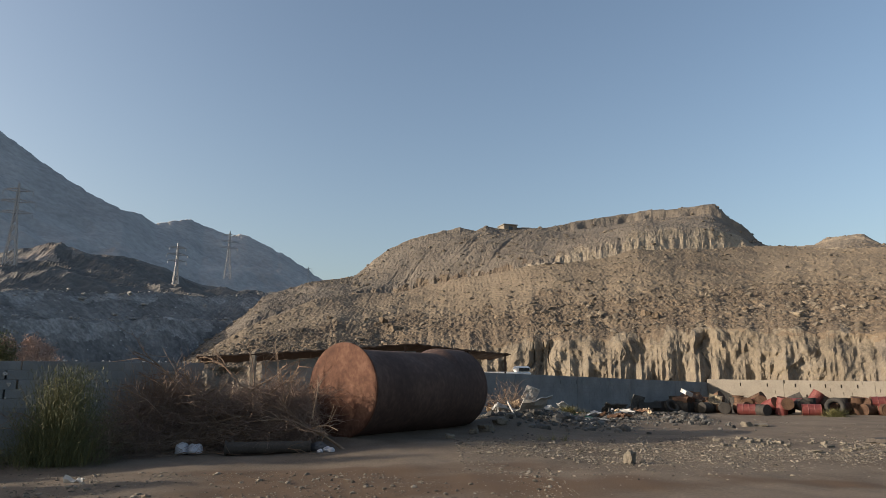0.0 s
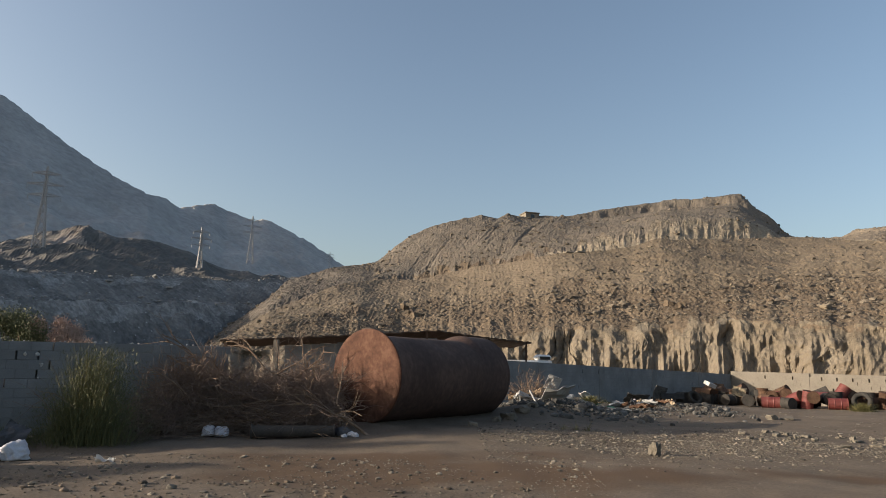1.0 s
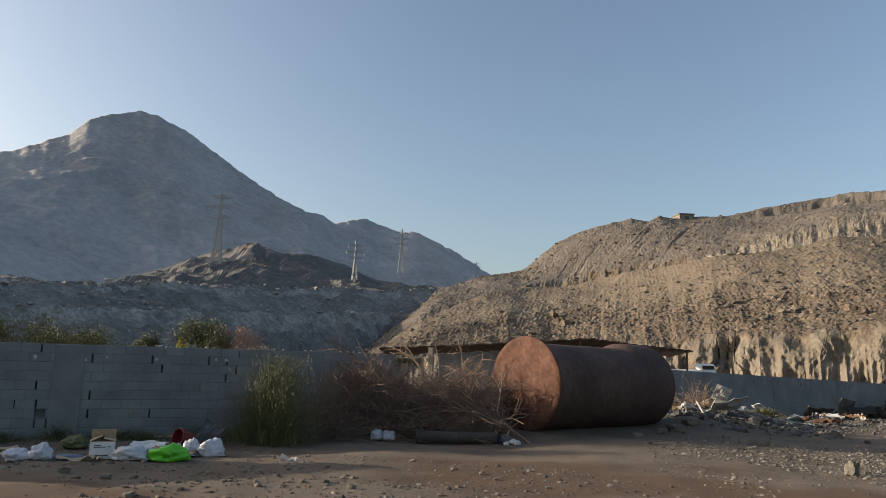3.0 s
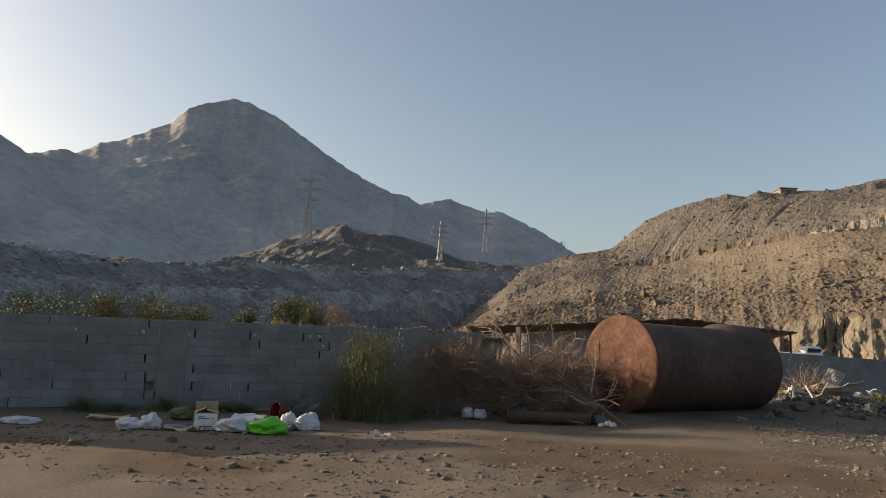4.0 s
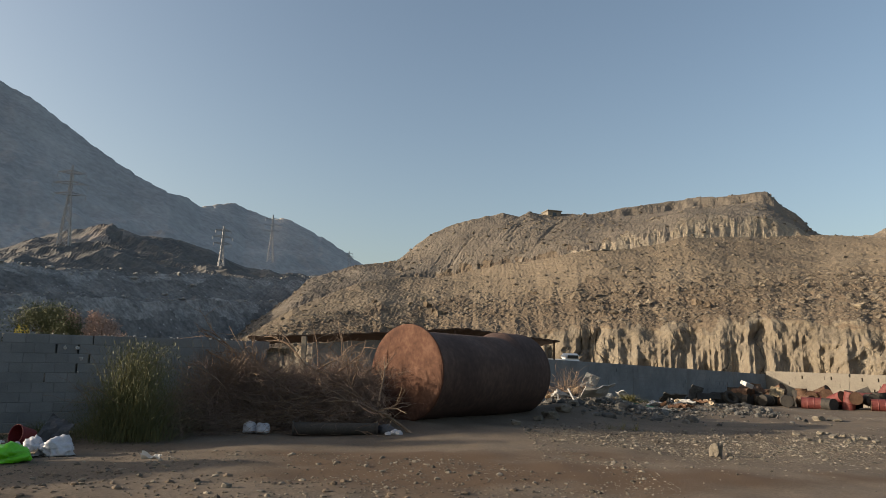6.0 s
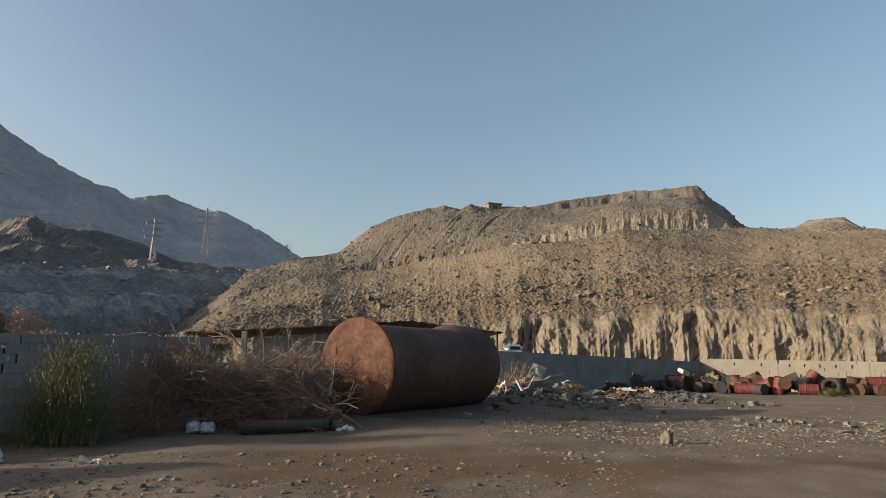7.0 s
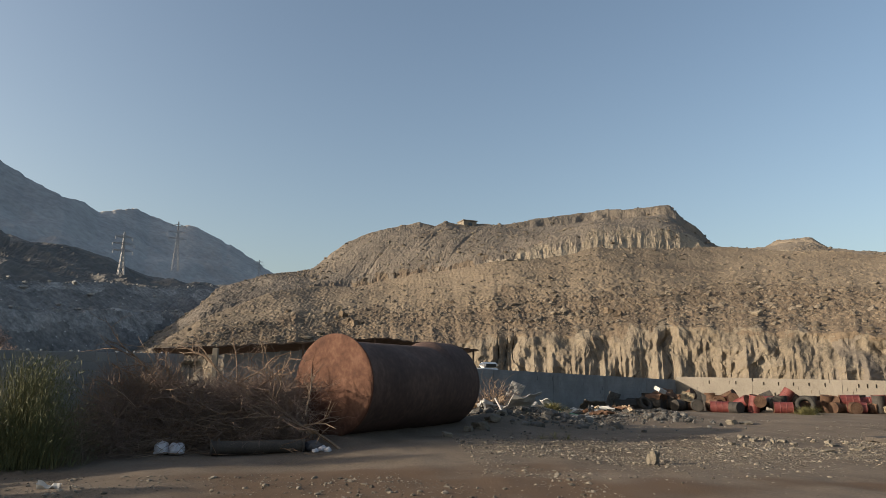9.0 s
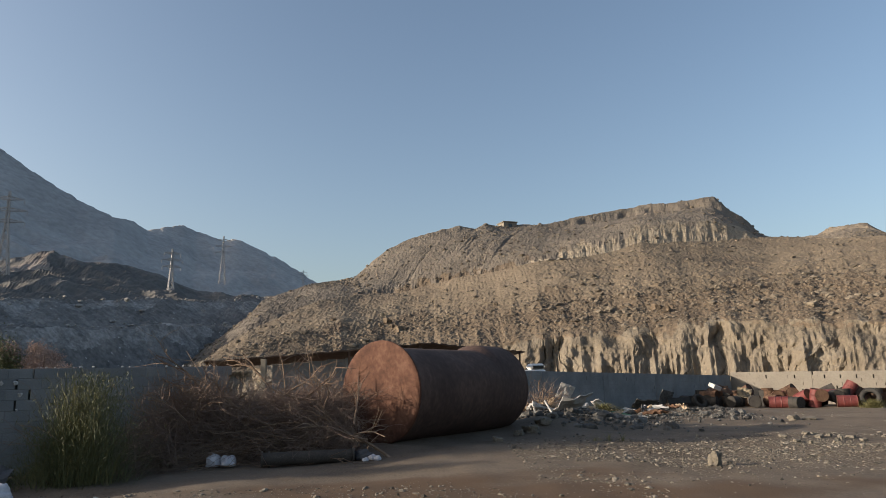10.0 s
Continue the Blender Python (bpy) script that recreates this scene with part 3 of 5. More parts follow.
# The sunlit patch on the outcrop is put into the colour as paler rock.
pale = np.exp(-(((fb + 30.5) / 4.0) ** 2 + ((f1 - 0.72) / 0.16) ** 2)) + 0.5 * np.exp(-(((fb + 39) / 4) ** 2 + ((f1 - 0.8) / 0.12) ** 2)) + 0.45 * fractal(fb * 0.7, f1 * 7, 4, 161)
foothill = raw("foothill", np.stack([X, Y, Z], -1), grid_faces(*U.shape), [M_FOOT, M_LIT_OUTCROP], smooth=False, index=(pale > 0.8).ravel())
tagged(foothill, "dark rocky foothill with a pale sunlit outcrop below the mountain", "hill", kind="structure")

az = np.linspace(-118, -2, 800)
e_sky = crest(az, [(-118, 8), (-90, 10), (-70, 12), (-60, 14.6), (-55.8, 13.65), (-54, 12.7), (-51.9, 13.45), (-51, 13.2), (-49.3, 14.3), (-47.7, 14.85), (-46.2, 15.75), (-44.6, 16.65), (-43.4, 17.85), (-42.2, 18.5), (-39.8, 19.2), (-38.6, 19.05),
                   (-35.7, 17.95), (-33.8, 16.8), (-30.8, 15.05), (-28.7, 13.95), (-26.2, 12.8), (-24.8, 12.65), (-23.6, 11.95), (-21.3, 12.5), (-19.8, 12.0), (-17.9, 11.5), (-16.7, 11.6), (-13, 9.9), (-10.4, 8.2), (-7, 6.5), (-2, 4)]) + 0.06 * fractal(az * 2.2, az * 0 + 2, 4, 5)
cols = np.concatenate([np.linspace(0, 1, 230), np.linspace(1, 2, 16)[1:]])
U, A = np.meshgrid(cols, az)
s1, s2 = np.clip(U, 0, 1), np.clip(U - 1, 0, 1)
r_m1 = crest(az, [(-118, 430), (-75, 500), (-60, 610), (-54, 680), (-47, 790), (-40, 900), (-26, 870), (-20, 1030), (-2, 1040)])[:, None]
r_m0 = 0.48 * r_m1
R = r_m0 + (r_m1 - r_m0) * s1 + 500 * s2
X, Y = R * np.sin(np.radians(A)), R * np.cos(np.radians(A))
kern = np.hanning(91) / np.hanning(91).sum()
e_mild = np.convolve(np.pad(e_sky, 45, mode="edge"), kern, mode="valid")
blend = np.clip(s1, 0, 1) ** 5
zh = elevated(r_m1, e_mild[:, None] + (e_sky - e_mild)[:, None] * blend)
Z = 10 + (zh - 10) * (0.75 * s1 + 0.25 * s1**2) - (zh + 50) * s2
Z = Z + (9.0 * ridged(X * 0.005, Y * 0.005, 5, 171) + 3.0 * fractal(X * 0.04, Y * 0.04, 4, 177) + 1.2 * np.abs(fractal(X * 0.13, Y * 0.13, 3, 179))) * np.clip(s1 * 4, 0, 1) * (1 - np.clip((U - 0.75) / 0.25, 0, 1) * 0.85) * (1 - s2)
mountain = raw("mountain", np.stack([X, Y, Z], -1), grid_faces(*U.shape), M_MOUNT, smooth=True)
tagged(mountain, "bare grey granite mountain with a pointed peak, above the valley", "mountain", kind="structure")


# ---- block walls ----
def block_wall(name, a, b, base, courses, label, pieces, seed, mat, pillars=(), open_share=0.05, holes=(), tilt=0.0, pillar=0.21, slit=0.03, row_share=0.05, mortar=None, slots=()):
    """A wall of 400 x 200 mm hollow blocks from a to b. Joints are real gaps filled with mortar, some of them left open."""
    r = random.Random(seed)
    ax, ay, bx, by = *a, *b
    length, turn = math.hypot(bx - ax, by - ay), math.degrees(math.atan2(by - ay, bx - ax))
    w = thing(name, pose(ax, ay, base, 0, tilt, turn), label, "wall", kind="structure")
    pitch, high, thick, gap = 0.41, 0.2, 0.2, 0.010
    bm = bmesh.new()
    box(bm, 0, 0, 0, pitch - gap, thick, high - gap, 0.006)
    one = bpy.data.meshes.new("block")
    bm.to_mesh(one)
    bm.free()
    one.materials.append(mat)
    half = one.copy()
    half.transform(Matrix.Diagonal(((0.5 * pitch - gap) / (pitch - gap), 1, 1, 1)))
    bm = bmesh.new()
    jv, jf, bv, bf = [], [], [], []

    def slab(vs, fs, x0, y0, z0, x1, y1, z1):
        n = len(vs)
        vs += [(x, y, z) for z in (z0, z1) for x, y in ((x0, y0), (x1, y0), (x1, y1), (x0, y1))]
        fs += [(n + 3, n + 2, n + 1, n), (n + 4, n + 5, n + 6, n + 7)] + [(n + k, n + (k + 1) % 4, n + 4 + (k + 1) % 4, n + 4 + k) for k in range(4)]

    for c in range(courses):
        z, x, k, opened = c * high, 0.0, 0, False
        if c:
            slab(jv, jf, 0, 0.004, z - gap, length, thick - 0.012, z)
        while x < length - 0.05:
            short = (k == 0 and c % 2 == 1) or x + pitch > length
            wide = pitch * 0.5 if short else pitch
            near_pillar = any(abs(x + wide - p) < 0.35 for p in pillars)
            chance = 0.5 if near_pillar and c > 1 and not slots else row_share if c == courses - 2 else open_share
            opened = r.random() < chance or any(abs(x + wide - sx) < 0.21 and z <= sz + 0.02 < z + high for sx, sz in slots)
            gone = any(abs(x + wide / 2 - hx) < 0.2 and abs(z + 0.1 - hz) < 0.1 for hx, hz in holes)
            if gone:
                ob = new("block", half)
                ob.parent = w
                ob.location = (x, 0, z)
            else:
                if pieces:
                    ob = new("block", half if short else one)
                    ob.parent = w
                    ob.location = (x, r.uniform(-0.004, 0.004), z)
                    if opened:
                        ob.scale.x = (wide - gap - slit) / (wide - gap)
                else:
                    slab(bv, bf, x, r.uniform(-0.004, 0.004), z, x + wide - gap - (slit if opened else 0), thick, z + high - gap)
            if not opened:
                slab(jv, jf, x + wide - gap, 0.004, z, x + wide, thick - 0.012, z + high - gap)
            else:
                slab(jv, jf, x + wide - gap - slit - 0.004, 0.15, z, x + wide + 0.004, thick - 0.012, z + high - gap)
            x, k = x + wide + (0.02 if r.random() < 0.08 else 0), k + 1
    if not pieces:
        tagged(raw("blockwork", bv, bf, mat, w), "grey hollow concrete blocks", kind="stuff")
    for hx, hz in holes:
        slab(jv, jf, hx - 0.4, 0.12, hz - 0.28, hx + 0.4, 0.195, hz + 0.28)
    raw("mortar", jv, jf, mortar or M_MORTAR, w)
    for p in pillars:
        bm = bmesh.new()
        box(bm, p - pillar, -0.02, 0, p + pillar, thick + 0.03, courses * high - 0.02, 0.01)
        part("pillar", bm, mortar or M_MORTAR, w, "cast concrete pillar")
    return w


WALL_A, WALL_B = (-15.2, 10.23), (-6.05, 17.04)
near_wall = block_wall("wall_near", WALL_A, WALL_B, -0.02, 10, "grey concrete block yard wall in shade with open joints", True, 3, M_BLOCK, (4.05,), 0.004, ((3.58, 0.4),), pillar=0.30, tilt=-0.4, row_share=0.02, slit=0.026,
           slots=((3.68, 1.89), (3.70, 1.51), (3.69, 1.16), (3.71, 0.76), (4.40, 1.66), (4.40, 0.81), (4.40, 0.46), (5.81, 0.51), (5.81, 1.70), (7.11, 1.72), (7.36, 1.72), (7.43, 1.48), (7.41, 1.19), (2.16, 1.49), (5.79, 1.41)))
# White blobs stand in for sunlight seen through the open joints.
for k, (sx, sz, w) in enumerate(((3.39, 1.69, 0.05), (4.37, 1.66, 0.035), (4.79, 1.72, 0.03), (5.81, 1.70, 0.035), (7.11, 1.72, 0.04), (7.34, 1.72, 0.05), (7.43, 1.50, 0.04), (7.40, 1.22, 0.03), (1.99, 1.70, 0.035))):
    bm = bmesh.new()
    bmesh.ops.create_icosphere(bm, subdivisions=2, radius=w)
    for v in bm.verts:
        q = v.co * (1 + 0.7 * noise.noise(v.co * 28 + Vector((k * 5.1, 0, 0))))
        v.co = (q.x * 0.8 + sx, q.y * 0.6, q.z + sz)
    part("scrap", bm, M_SHEET, near_wall, "white blob for daylight showing through a joint")
d = (0.8022, 0.5970)
block_wall("wall_near_end", (WALL_A[0] - 7 * d[0], WALL_A[1] - 7 * d[1]), WALL_A, -0.02, 10, "continuation of the grey concrete block yard wall", False, 4, M_BLOCK, (2.5,))
block_wall("wall_rear", (-3.0, 27.4), (16.9, 44.0), -0.05, 11, "grey concrete block wall in shade behind a rubbish heap", False, 5, M_BLOCK, (4, 8.6, 13.2, 17.8, 22.4), 0.02, tilt=1.33)
block_wall("wall_right", (16.95, 44.1), (37.5, 18.4), -0.45, 11, "sunlit tan concrete block wall with open vertical joints", False, 6, M_SUNLIT_BLOCK, (4.6, 9.4, 14.2, 19.0, 23.8, 28.6), 0.015, tilt=0.6, slit=0.065, row_share=0.4, mortar=M_SUNLIT_BLOCK, pillar=0.24)
# Unseen wall, added to cast the shade on the yard's left front.
block_wall("wall_left", (-18.8, 6.0), (-16.15, 9.4), -0.02, 16, "unseen tall block wall added to shade the yard", False, 7, M_BLOCK, (), 0.0)


# ---- rusty storage tank ----
def storage_tank():
    r, length = 1.231, 5.15
    t = thing("storage_tank", pose(-2.647, 18.15, 1.385, 90, 0, -36.15), "large rusty steel storage tank lying on its side, its top sagging", "tank")
    # local -z runs along the tank from the near end, local y is up

    def radius(a, d):
        """Radius at an angle from the top and a distance along: the top has sunk in behind the end plate."""
        up = max(0.0, math.cos(a + 0.25))
        sag = 0.17 * up**1.6 * min(1.0, max(0.0, (d - 0.03) / 0.25)) * min(1.0, max(0.0, (4.05 - d) / 0.35))
        dent = 0.016 * noise.noise(Vector((2.2 * math.sin(a), 2.2 * math.cos(a), d * 0.8))) + 0.05 * math.exp(-(((d - 2.3) / 0.5) ** 2 + ((a - 0.75) / 0.25) ** 2)) * -1.0
        return r - sag + dent * min(1.0, d * 3)

    def skin(bm, dists, lift=0.0, n=96):
        rows = []
        for d in dists:
            rows.append([bm.verts.new(((radius(a, d) + lift) * math.sin(a), (radius(a, d) + lift) * math.cos(a), -d)) for a in (2 * math.pi * k / n - math.pi for k in range(n))])
        for p, q in zip(rows, rows[1:]):
            for k in range(n):
                bm.faces.new((p[k], p[(k + 1) % n], q[(k + 1) % n], q[k]))
        return bm

    part("shell", skin(bmesh.new(), [0.02 + (length - 0.02) * k / 60 for k in range(61)]), M_TANK, t, "dark brown rusted rolled steel shell with a sunken top", smooth=True)
    bm = bmesh.new()
    lathe(bm, [(0.001, 0.03)] + [(r * k / 10, 0.03 + 0.012 * math.sin(k * 2.1) - 0.02 * (k / 10) ** 4) for k in range(1, 11)] + [(r + 0.014, -0.004), (r + 0.014, -0.035), (r - 0.22, -0.04)], 96, cap=False)
    part("end_plate", bm, M_RUST, t, "flat orange rusted end plate", smooth=True)
    bm = bmesh.new()
    lathe(bm, [(r + 0.003, -length)] + [(r * math.cos(a), -length - 0.42 * math.sin(a)) for a in [k * math.pi / 16 for k in range(1, 8)]] + [(0.001, -length - 0.42)], 96, cap=False)
    part("dished_end", bm, M_TANK, t, "rounded dished far end", smooth=True)
    for d in (1.75, 3.5, length - 0.02):
        part("weld_seam", skin(bmesh.new(), [d - 0.02, d - 0.01, d + 0.01, d + 0.02], 0.003), M_TANK, t, smooth=True)
    return t


storage_tank()


# ---- open shed behind the wall ----
def shed():
    s = thing("shed", pose(0, 0, 0), "long low shed with a thin rusty sheet roof on posts", "shed")
    edge_l, edge_m, edge_r = Vector(polar(-19.9, 41, 2.92)), Vector(polar(-2.3, 41.5, 3.84)), Vector(polar(5.7, 51, 3.58))
    back = Vector((-1.2, 5.0, -0.25))
    for nm, a, b in (("roof_sheet", edge_l, edge_m), ("roof_sheet", edge_m, edge_r)):
        vs, n = [], 40
        for i in range(n + 1):
            p = a.lerp(b, i / n)
            w = 0.03 * math.sin(i * 1.7) - 0.05 * math.sin(math.pi * i / n)
            for q in (p, p + back):
                vs += [(q.x, q.y, q.z + w), (q.x, q.y, q.z + w - 0.07)]
        fs = []
        for i in range(n):
            o = 4 * i
            fs += [(o, o + 4, o + 6, o + 2), (o + 1, o + 3, o + 7, o + 5), (o, o + 1, o + 5, o + 4), (o + 2, o + 6, o + 7, o + 3)]
        fs += [(0, 2, 3, 1), (4 * n, 4 * n + 1, 4 * n + 3, 4 * n + 2)]
        raw(nm, vs, fs, M_ROOF, s)
    for p in [edge_l.lerp(edge_m, k) for k in (0.02, 0.62, 0.95)] + [edge_m.lerp(edge_r, k) for k in (0.5, 0.93)]:
        vs, fs = [], []
        beam(vs, fs, (p.x, p.y + 0.2, -0.3), (p.x, p.y + 0.2, p.z - 0.05), 0.12)
        raw("post", vs, fs, M_ROOF, s)
    a, b = edge_l.lerp(edge_m, 0.265) + Vector((0, 1.2, 0)), edge_m + Vector((0, 1.2, 0))
    vs, fs = [], []
    k = 9
    for i in range(k):
        p, q = a.lerp(b, i / k), a.lerp(b, (i + 0.985) / k)
        bm = bmesh.new()
        ang = math.atan2(q.y - p.y, q.x - p.x)
        box(bm, 0, 0, -0.4, (q - p).length, 0.14, 2.72 + 0.085 * i, 0.01, pose(p.x, p.y, 0, 0, 0, math.degrees(ang)))
        part("wall_panel", bm, M_BLOCK, s, "grey block infill panel")
    p = edge_l.lerp(edge_m, 0.25)
    bm = bmesh.new()
    box(bm, p.x - 0.14, p.y - 0.14, -0.3, p.x + 0.14, p.y + 0.14, 3.0, 0.02)
    part("plastered_post", bm, M_HUT, s, "pale plastered post")
    return s


shed()


# ---- dry brush beside the tank ----
def grow(verts, faces, p, d, length, radius, rng, depth, droop=0.0):
    """A crooked tapering branch with side shoots."""
    n = 6
    pts, q, step = [np.array(p, float)], np.array(d, float), length / n
    q = q / np.linalg.norm(q)
    for _ in range(n):
        q = q + rng.normal(0, 0.17, 3) + (0, 0, droop)
        q = q / np.linalg.norm(q)
        nxt = pts[-1] + q * step
        nxt[2] = max(nxt[2], 0.04)
        pts.append(nxt)
    tube(verts, faces, pts, radius, radius * 0.35, 4 if depth > 0 else 3)
    if depth:
        for _ in range(rng.integers(3, 6)):
            k = rng.integers(2, n)
            s = q * 0.8 + rng.normal(0, 0.6, 3)
            grow(verts, faces, pts[k], s, length * rng.uniform(0.35, 0.65), max(radius * 0.5, 0.004), rng, depth - 1, droop)


def brush_pile():
    rng = np.random.default_rng(11)
    b = thing("brush_pile", pose(-5.1, 16.75, 0.0), "tangled heap of dry cut branches beside the tank", "brush")
    thick, twigs, lowv, stems = ([], []), ([], []), ([], []), ([], [])

    def middle(x):
        """The heap's line follows the foot of the wall."""
        return min(0.05, 0.744 * (x + 1.0) + 0.29 - 0.75)

    def back(x):
        """Past the wall's end the heap runs back along the tank's end."""
        return 0.7 + 1.35 * min(1.0, max(0.0, (x + 0.6) / 0.7)) * min(1.0, max(0.0, (2.4 - x) / 0.5))

    def top(x):
        return float(np.interp(x, [-3.2, -2.6, -2.0, -1.6, -1.2, -0.3, 0.9, 1.6, 2.1, 2.5], [0.1, 0.25, 0.45, 1.2, 1.6, 1.45, 1.45, 1.60, 1.0, 0.2]))

    for _ in range(160):
        x = rng.uniform(-1.8, 1.7)
        p = (x, middle(x) + rng.uniform(-0.6, back(x) - 0.1), rng.uniform(0.0, 0.75) * top(x))
        d = (rng.uniform(-1.3, 0.4), rng.uniform(-0.35, 0.2), rng.uniform(0.0, 0.6))
        grow(*thick, p, d, rng.uniform(0.9, 1.8), rng.uniform(0.010, 0.020), rng, 1, -0.06)
    for _ in range(3000):
        x = rng.uniform(-2.7, 1.9)
        p = (x, middle(x) + rng.uniform(-0.7, back(x)), rng.uniform(0.0, 0.85) * top(x))
        d = (rng.uniform(-1.3, 0.6), rng.uniform(-0.5, 0.3), rng.uniform(-0.25, 0.45))
        grow(*twigs, p, d, rng.uniform(0.5, 1.15), rng.uniform(0.005, 0.010), rng, 1, -0.05)
    for _ in range(650):
        x = rng.uniform(0.0, 1.6)
        p = (x, rng.uniform(0.8, 2.0), rng.uniform(0.0, 1.35))
        grow(*twigs, p, (rng.uniform(-1.0, 0.5), rng.uniform(-0.5, 0.5), rng.uniform(-0.3, 0.35)), rng.uniform(0.5, 0.9), rng.uniform(0.006, 0.011), rng, 1, -0.05)
    for _ in range(70):
        x = rng.uniform(-2.6, 1.0)
        p = (x, middle(x) + rng.uniform(-0.9, -0.2), rng.uniform(0.02, 0.5))
        d = (-1.0, rng.uniform(-0.75, -0.35), rng.uniform(-0.08, 0.10))
        grow(*lowv, p, d, rng.uniform(1.0, 2.0), rng.uniform(0.007, 0.014), rng, 1, -0.02)
    for _ in range(800):
        x = rng.normal(-1.3, 0.32)
        p = (x, middle(x) + rng.uniform(-0.1, 0.5), rng.uniform(0.4, 1.1))
        grow(*stems, p, (rng.normal(-0.2, 0.25), rng.normal(0, 0.15), 1.0), rng.uniform(0.5, 1.1), 0.006, rng, 0, -0.02)
    tagged(raw("branch_mass", *thick, M_BRANCH, b), "pale crooked branches", kind="stuff")
    tagged(raw("twig_mass", *twigs, M_TWIG, b), "fine reddish brown twigs", kind="stuff")
    tagged(raw("trailing_mass", *lowv, M_BRANCH, b), "long thin branches trailing on the ground", kind="stuff")
    tagged(raw("stem_mass", *stems, M_BRANCH, b), "upright dry stems against the wall", kind="stuff")
    # the largest limbs
    for p, d, ln, rd in (((2.85, -0.55, 0.03), (-1.25, 0.0, 0.75), 2.0, 0.036), ((2.35, -0.5, 0.42), (-1.0, 0.0, 0.10), 1.7, 0.028), ((2.05, -0.5, 0.75), (0.10, 0.1, 1.0), 1.05, 0.022), ((1.0, 0.1, 1.25), (-1.0, -0.1, 0.05), 1.8, 0.034),
                         ((0.2, 0.0, 1.25), (1.0, 0.0, 0.75), 1.2, 0.028), ((0.9, 0.0, 1.3), (0.9, 0.0, 0.7), 1.2, 0.026), ((1.5, 0.1, 1.2), (-0.5, 0.1, 0.9), 0.9, 0.022), ((-1.1, -0.5, 1.35), (-1.0, -0.2, 0.75), 1.5, 0.026),
                         ((-1.4, -0.6, 1.45), (-1.0, -0.3, 0.50), 1.3, 0.022), ((-0.3, -0.3, 1.45), (-1.0, -0.1, -0.45), 1.6, 0.026), ((0.4, -0.5, 0.75), (-1.0, -0.1, 0.25), 1.8, 0.026), ((1.6, -0.6, 0.5), (-1.0, 0.1, -0.1), 1.5, 0.024)):
        v, f = [], []
        grow(v, f, p, d, ln, rd, rng, 2, 0.0)
        raw("limb", v, f, M_BRANCH, b)
    return b


brush_pile()


def dry_bush(p, size, seed, label):
    rng = np.random.default_rng(seed)
    v, f = [], []
    for _ in range(70):
        d = (rng.normal(0, 0.8), rng.normal(0, 0.5), rng.uniform(0.2, 1))
        grow(v, f, (rng.normal(0, 0.15) * size, rng.normal(0, 0.15) * size, 0.0), d, size * rng.uniform(0.6, 1.1), 0.012, rng, 1, -0.05)
    ob = raw("dry_bush", v, f, M_BRANCH)
    ob.matrix_basis = pose(*p)
    return tagged(ob, label, "bush")


dry_bush((2.5, 26.0, 0.45), 1.25, 5, "dry leafless bush on the rubbish heap")


# ---- reeds and bushes ----
def blades(n, spread, height, rng, lean, width):
    """Grass-like blades as folded strips."""
    v, f = [], []
    for _ in range(n):
        a, r = rng.uniform(0, 6.28), abs(rng.normal(0, spread))
        x, y = r * math.cos(a), 0.7 * r * math.sin(a)
        h = height * rng.uniform(0.45, 1.0) * math.exp(-0.25 * (r / spread) ** 2)
        dx, dy = rng.normal(0, lean) + 0.4 * x, rng.normal(0, lean) + 0.4 * y
        t = rng.uniform(0, 3.14)
        wx, wy = width * math.cos(t), width * math.sin(t)
        k = len(v)
        for s in (0.0, 0.4, 0.75, 1.0):
            bx, by, bz = x + dx * s * s, y + dy * s * s, h * (s - 0.12 * s * s)
            q = 1 - 0.85 * s
            v += [(bx - wx * q, by - wy * q, bz), (bx + wx * q, by + wy * q, bz)]
        f += [(k + 2 * i, k + 2 * i + 1, k + 2 * i + 3, k + 2 * i + 2) for i in range(3)]
    return v, f


def reed_clump(p, n, spread, height, mat, seed, label, width=0.009, lean=0.35):
    rng = np.random.default_rng(seed)
    ob = raw("reed_bush", *blades(n, spread, height, rng, lean, width), mat)
    ob.matrix_basis = pose(*p)
    return tagged(ob, label, "bush")


reed = thing("reed_bush", pose(-7.65, 13.75, 0.0), "tall yellow-green reedy bush growing against the wall", "bush")
rng = np.random.default_rng(21)
tagged(raw("stem_mass", *blades(1000, 0.43, 2.45, rng, 0.36, 0.0045), M_REED, reed), "yellowish upright stems", kind="stuff")
tagged(raw("leaf_mass", *blades(1000, 0.55, 1.2, rng, 0.5, 0.006), M_LEAF, reed), "dark green lower leaves", kind="stuff")
v, f = [], []
for _ in range(12000):
    hz = 0.1 + 1.85 * rng.beta(1.4, 1.9)
    q = np.array([rng.normal(0, 0.46 - 0.10 * hz) + 0.16 * hz, rng.normal(0, 0.36 - 0.10 * hz), hz])
    a, e = rng.normal(0, 1, 3), rng.normal(0, 1, 3)
    a[2] = 1.6 * abs(a[2]) + 0.5
    a, e = a / np.linalg.norm(a) * 0.05, e / np.linalg.norm(e) * 0.006
    k = len(v)
    v += [tuple(q - a), tuple(q + e), tuple(q + a), tuple(q - e)]
    f.append((k, k + 1, k + 2, k + 3))
tagged(raw("foliage", v, f, M_LEAF, reed), "small dull green leaves", kind="stuff")
for k, (x, y, h) in enumerate(((-9.4, 13.9, 0.4), (-10.6, 12.9, 0.35), (-11.6, 12.2, 0.45), (-12.9, 11.2, 0.4), (-8.6, 14.4, 0.45), (-10.2, 13.1, 0.3), (-12.3, 11.5, 0.3), (-8.9, 13.4, 0.3))):
    reed_clump((x, y, 0.0), 320, 0.35, h, M_LEAF, 40 + k, "low green weeds at the foot of the wall", 0.008, 0.2)
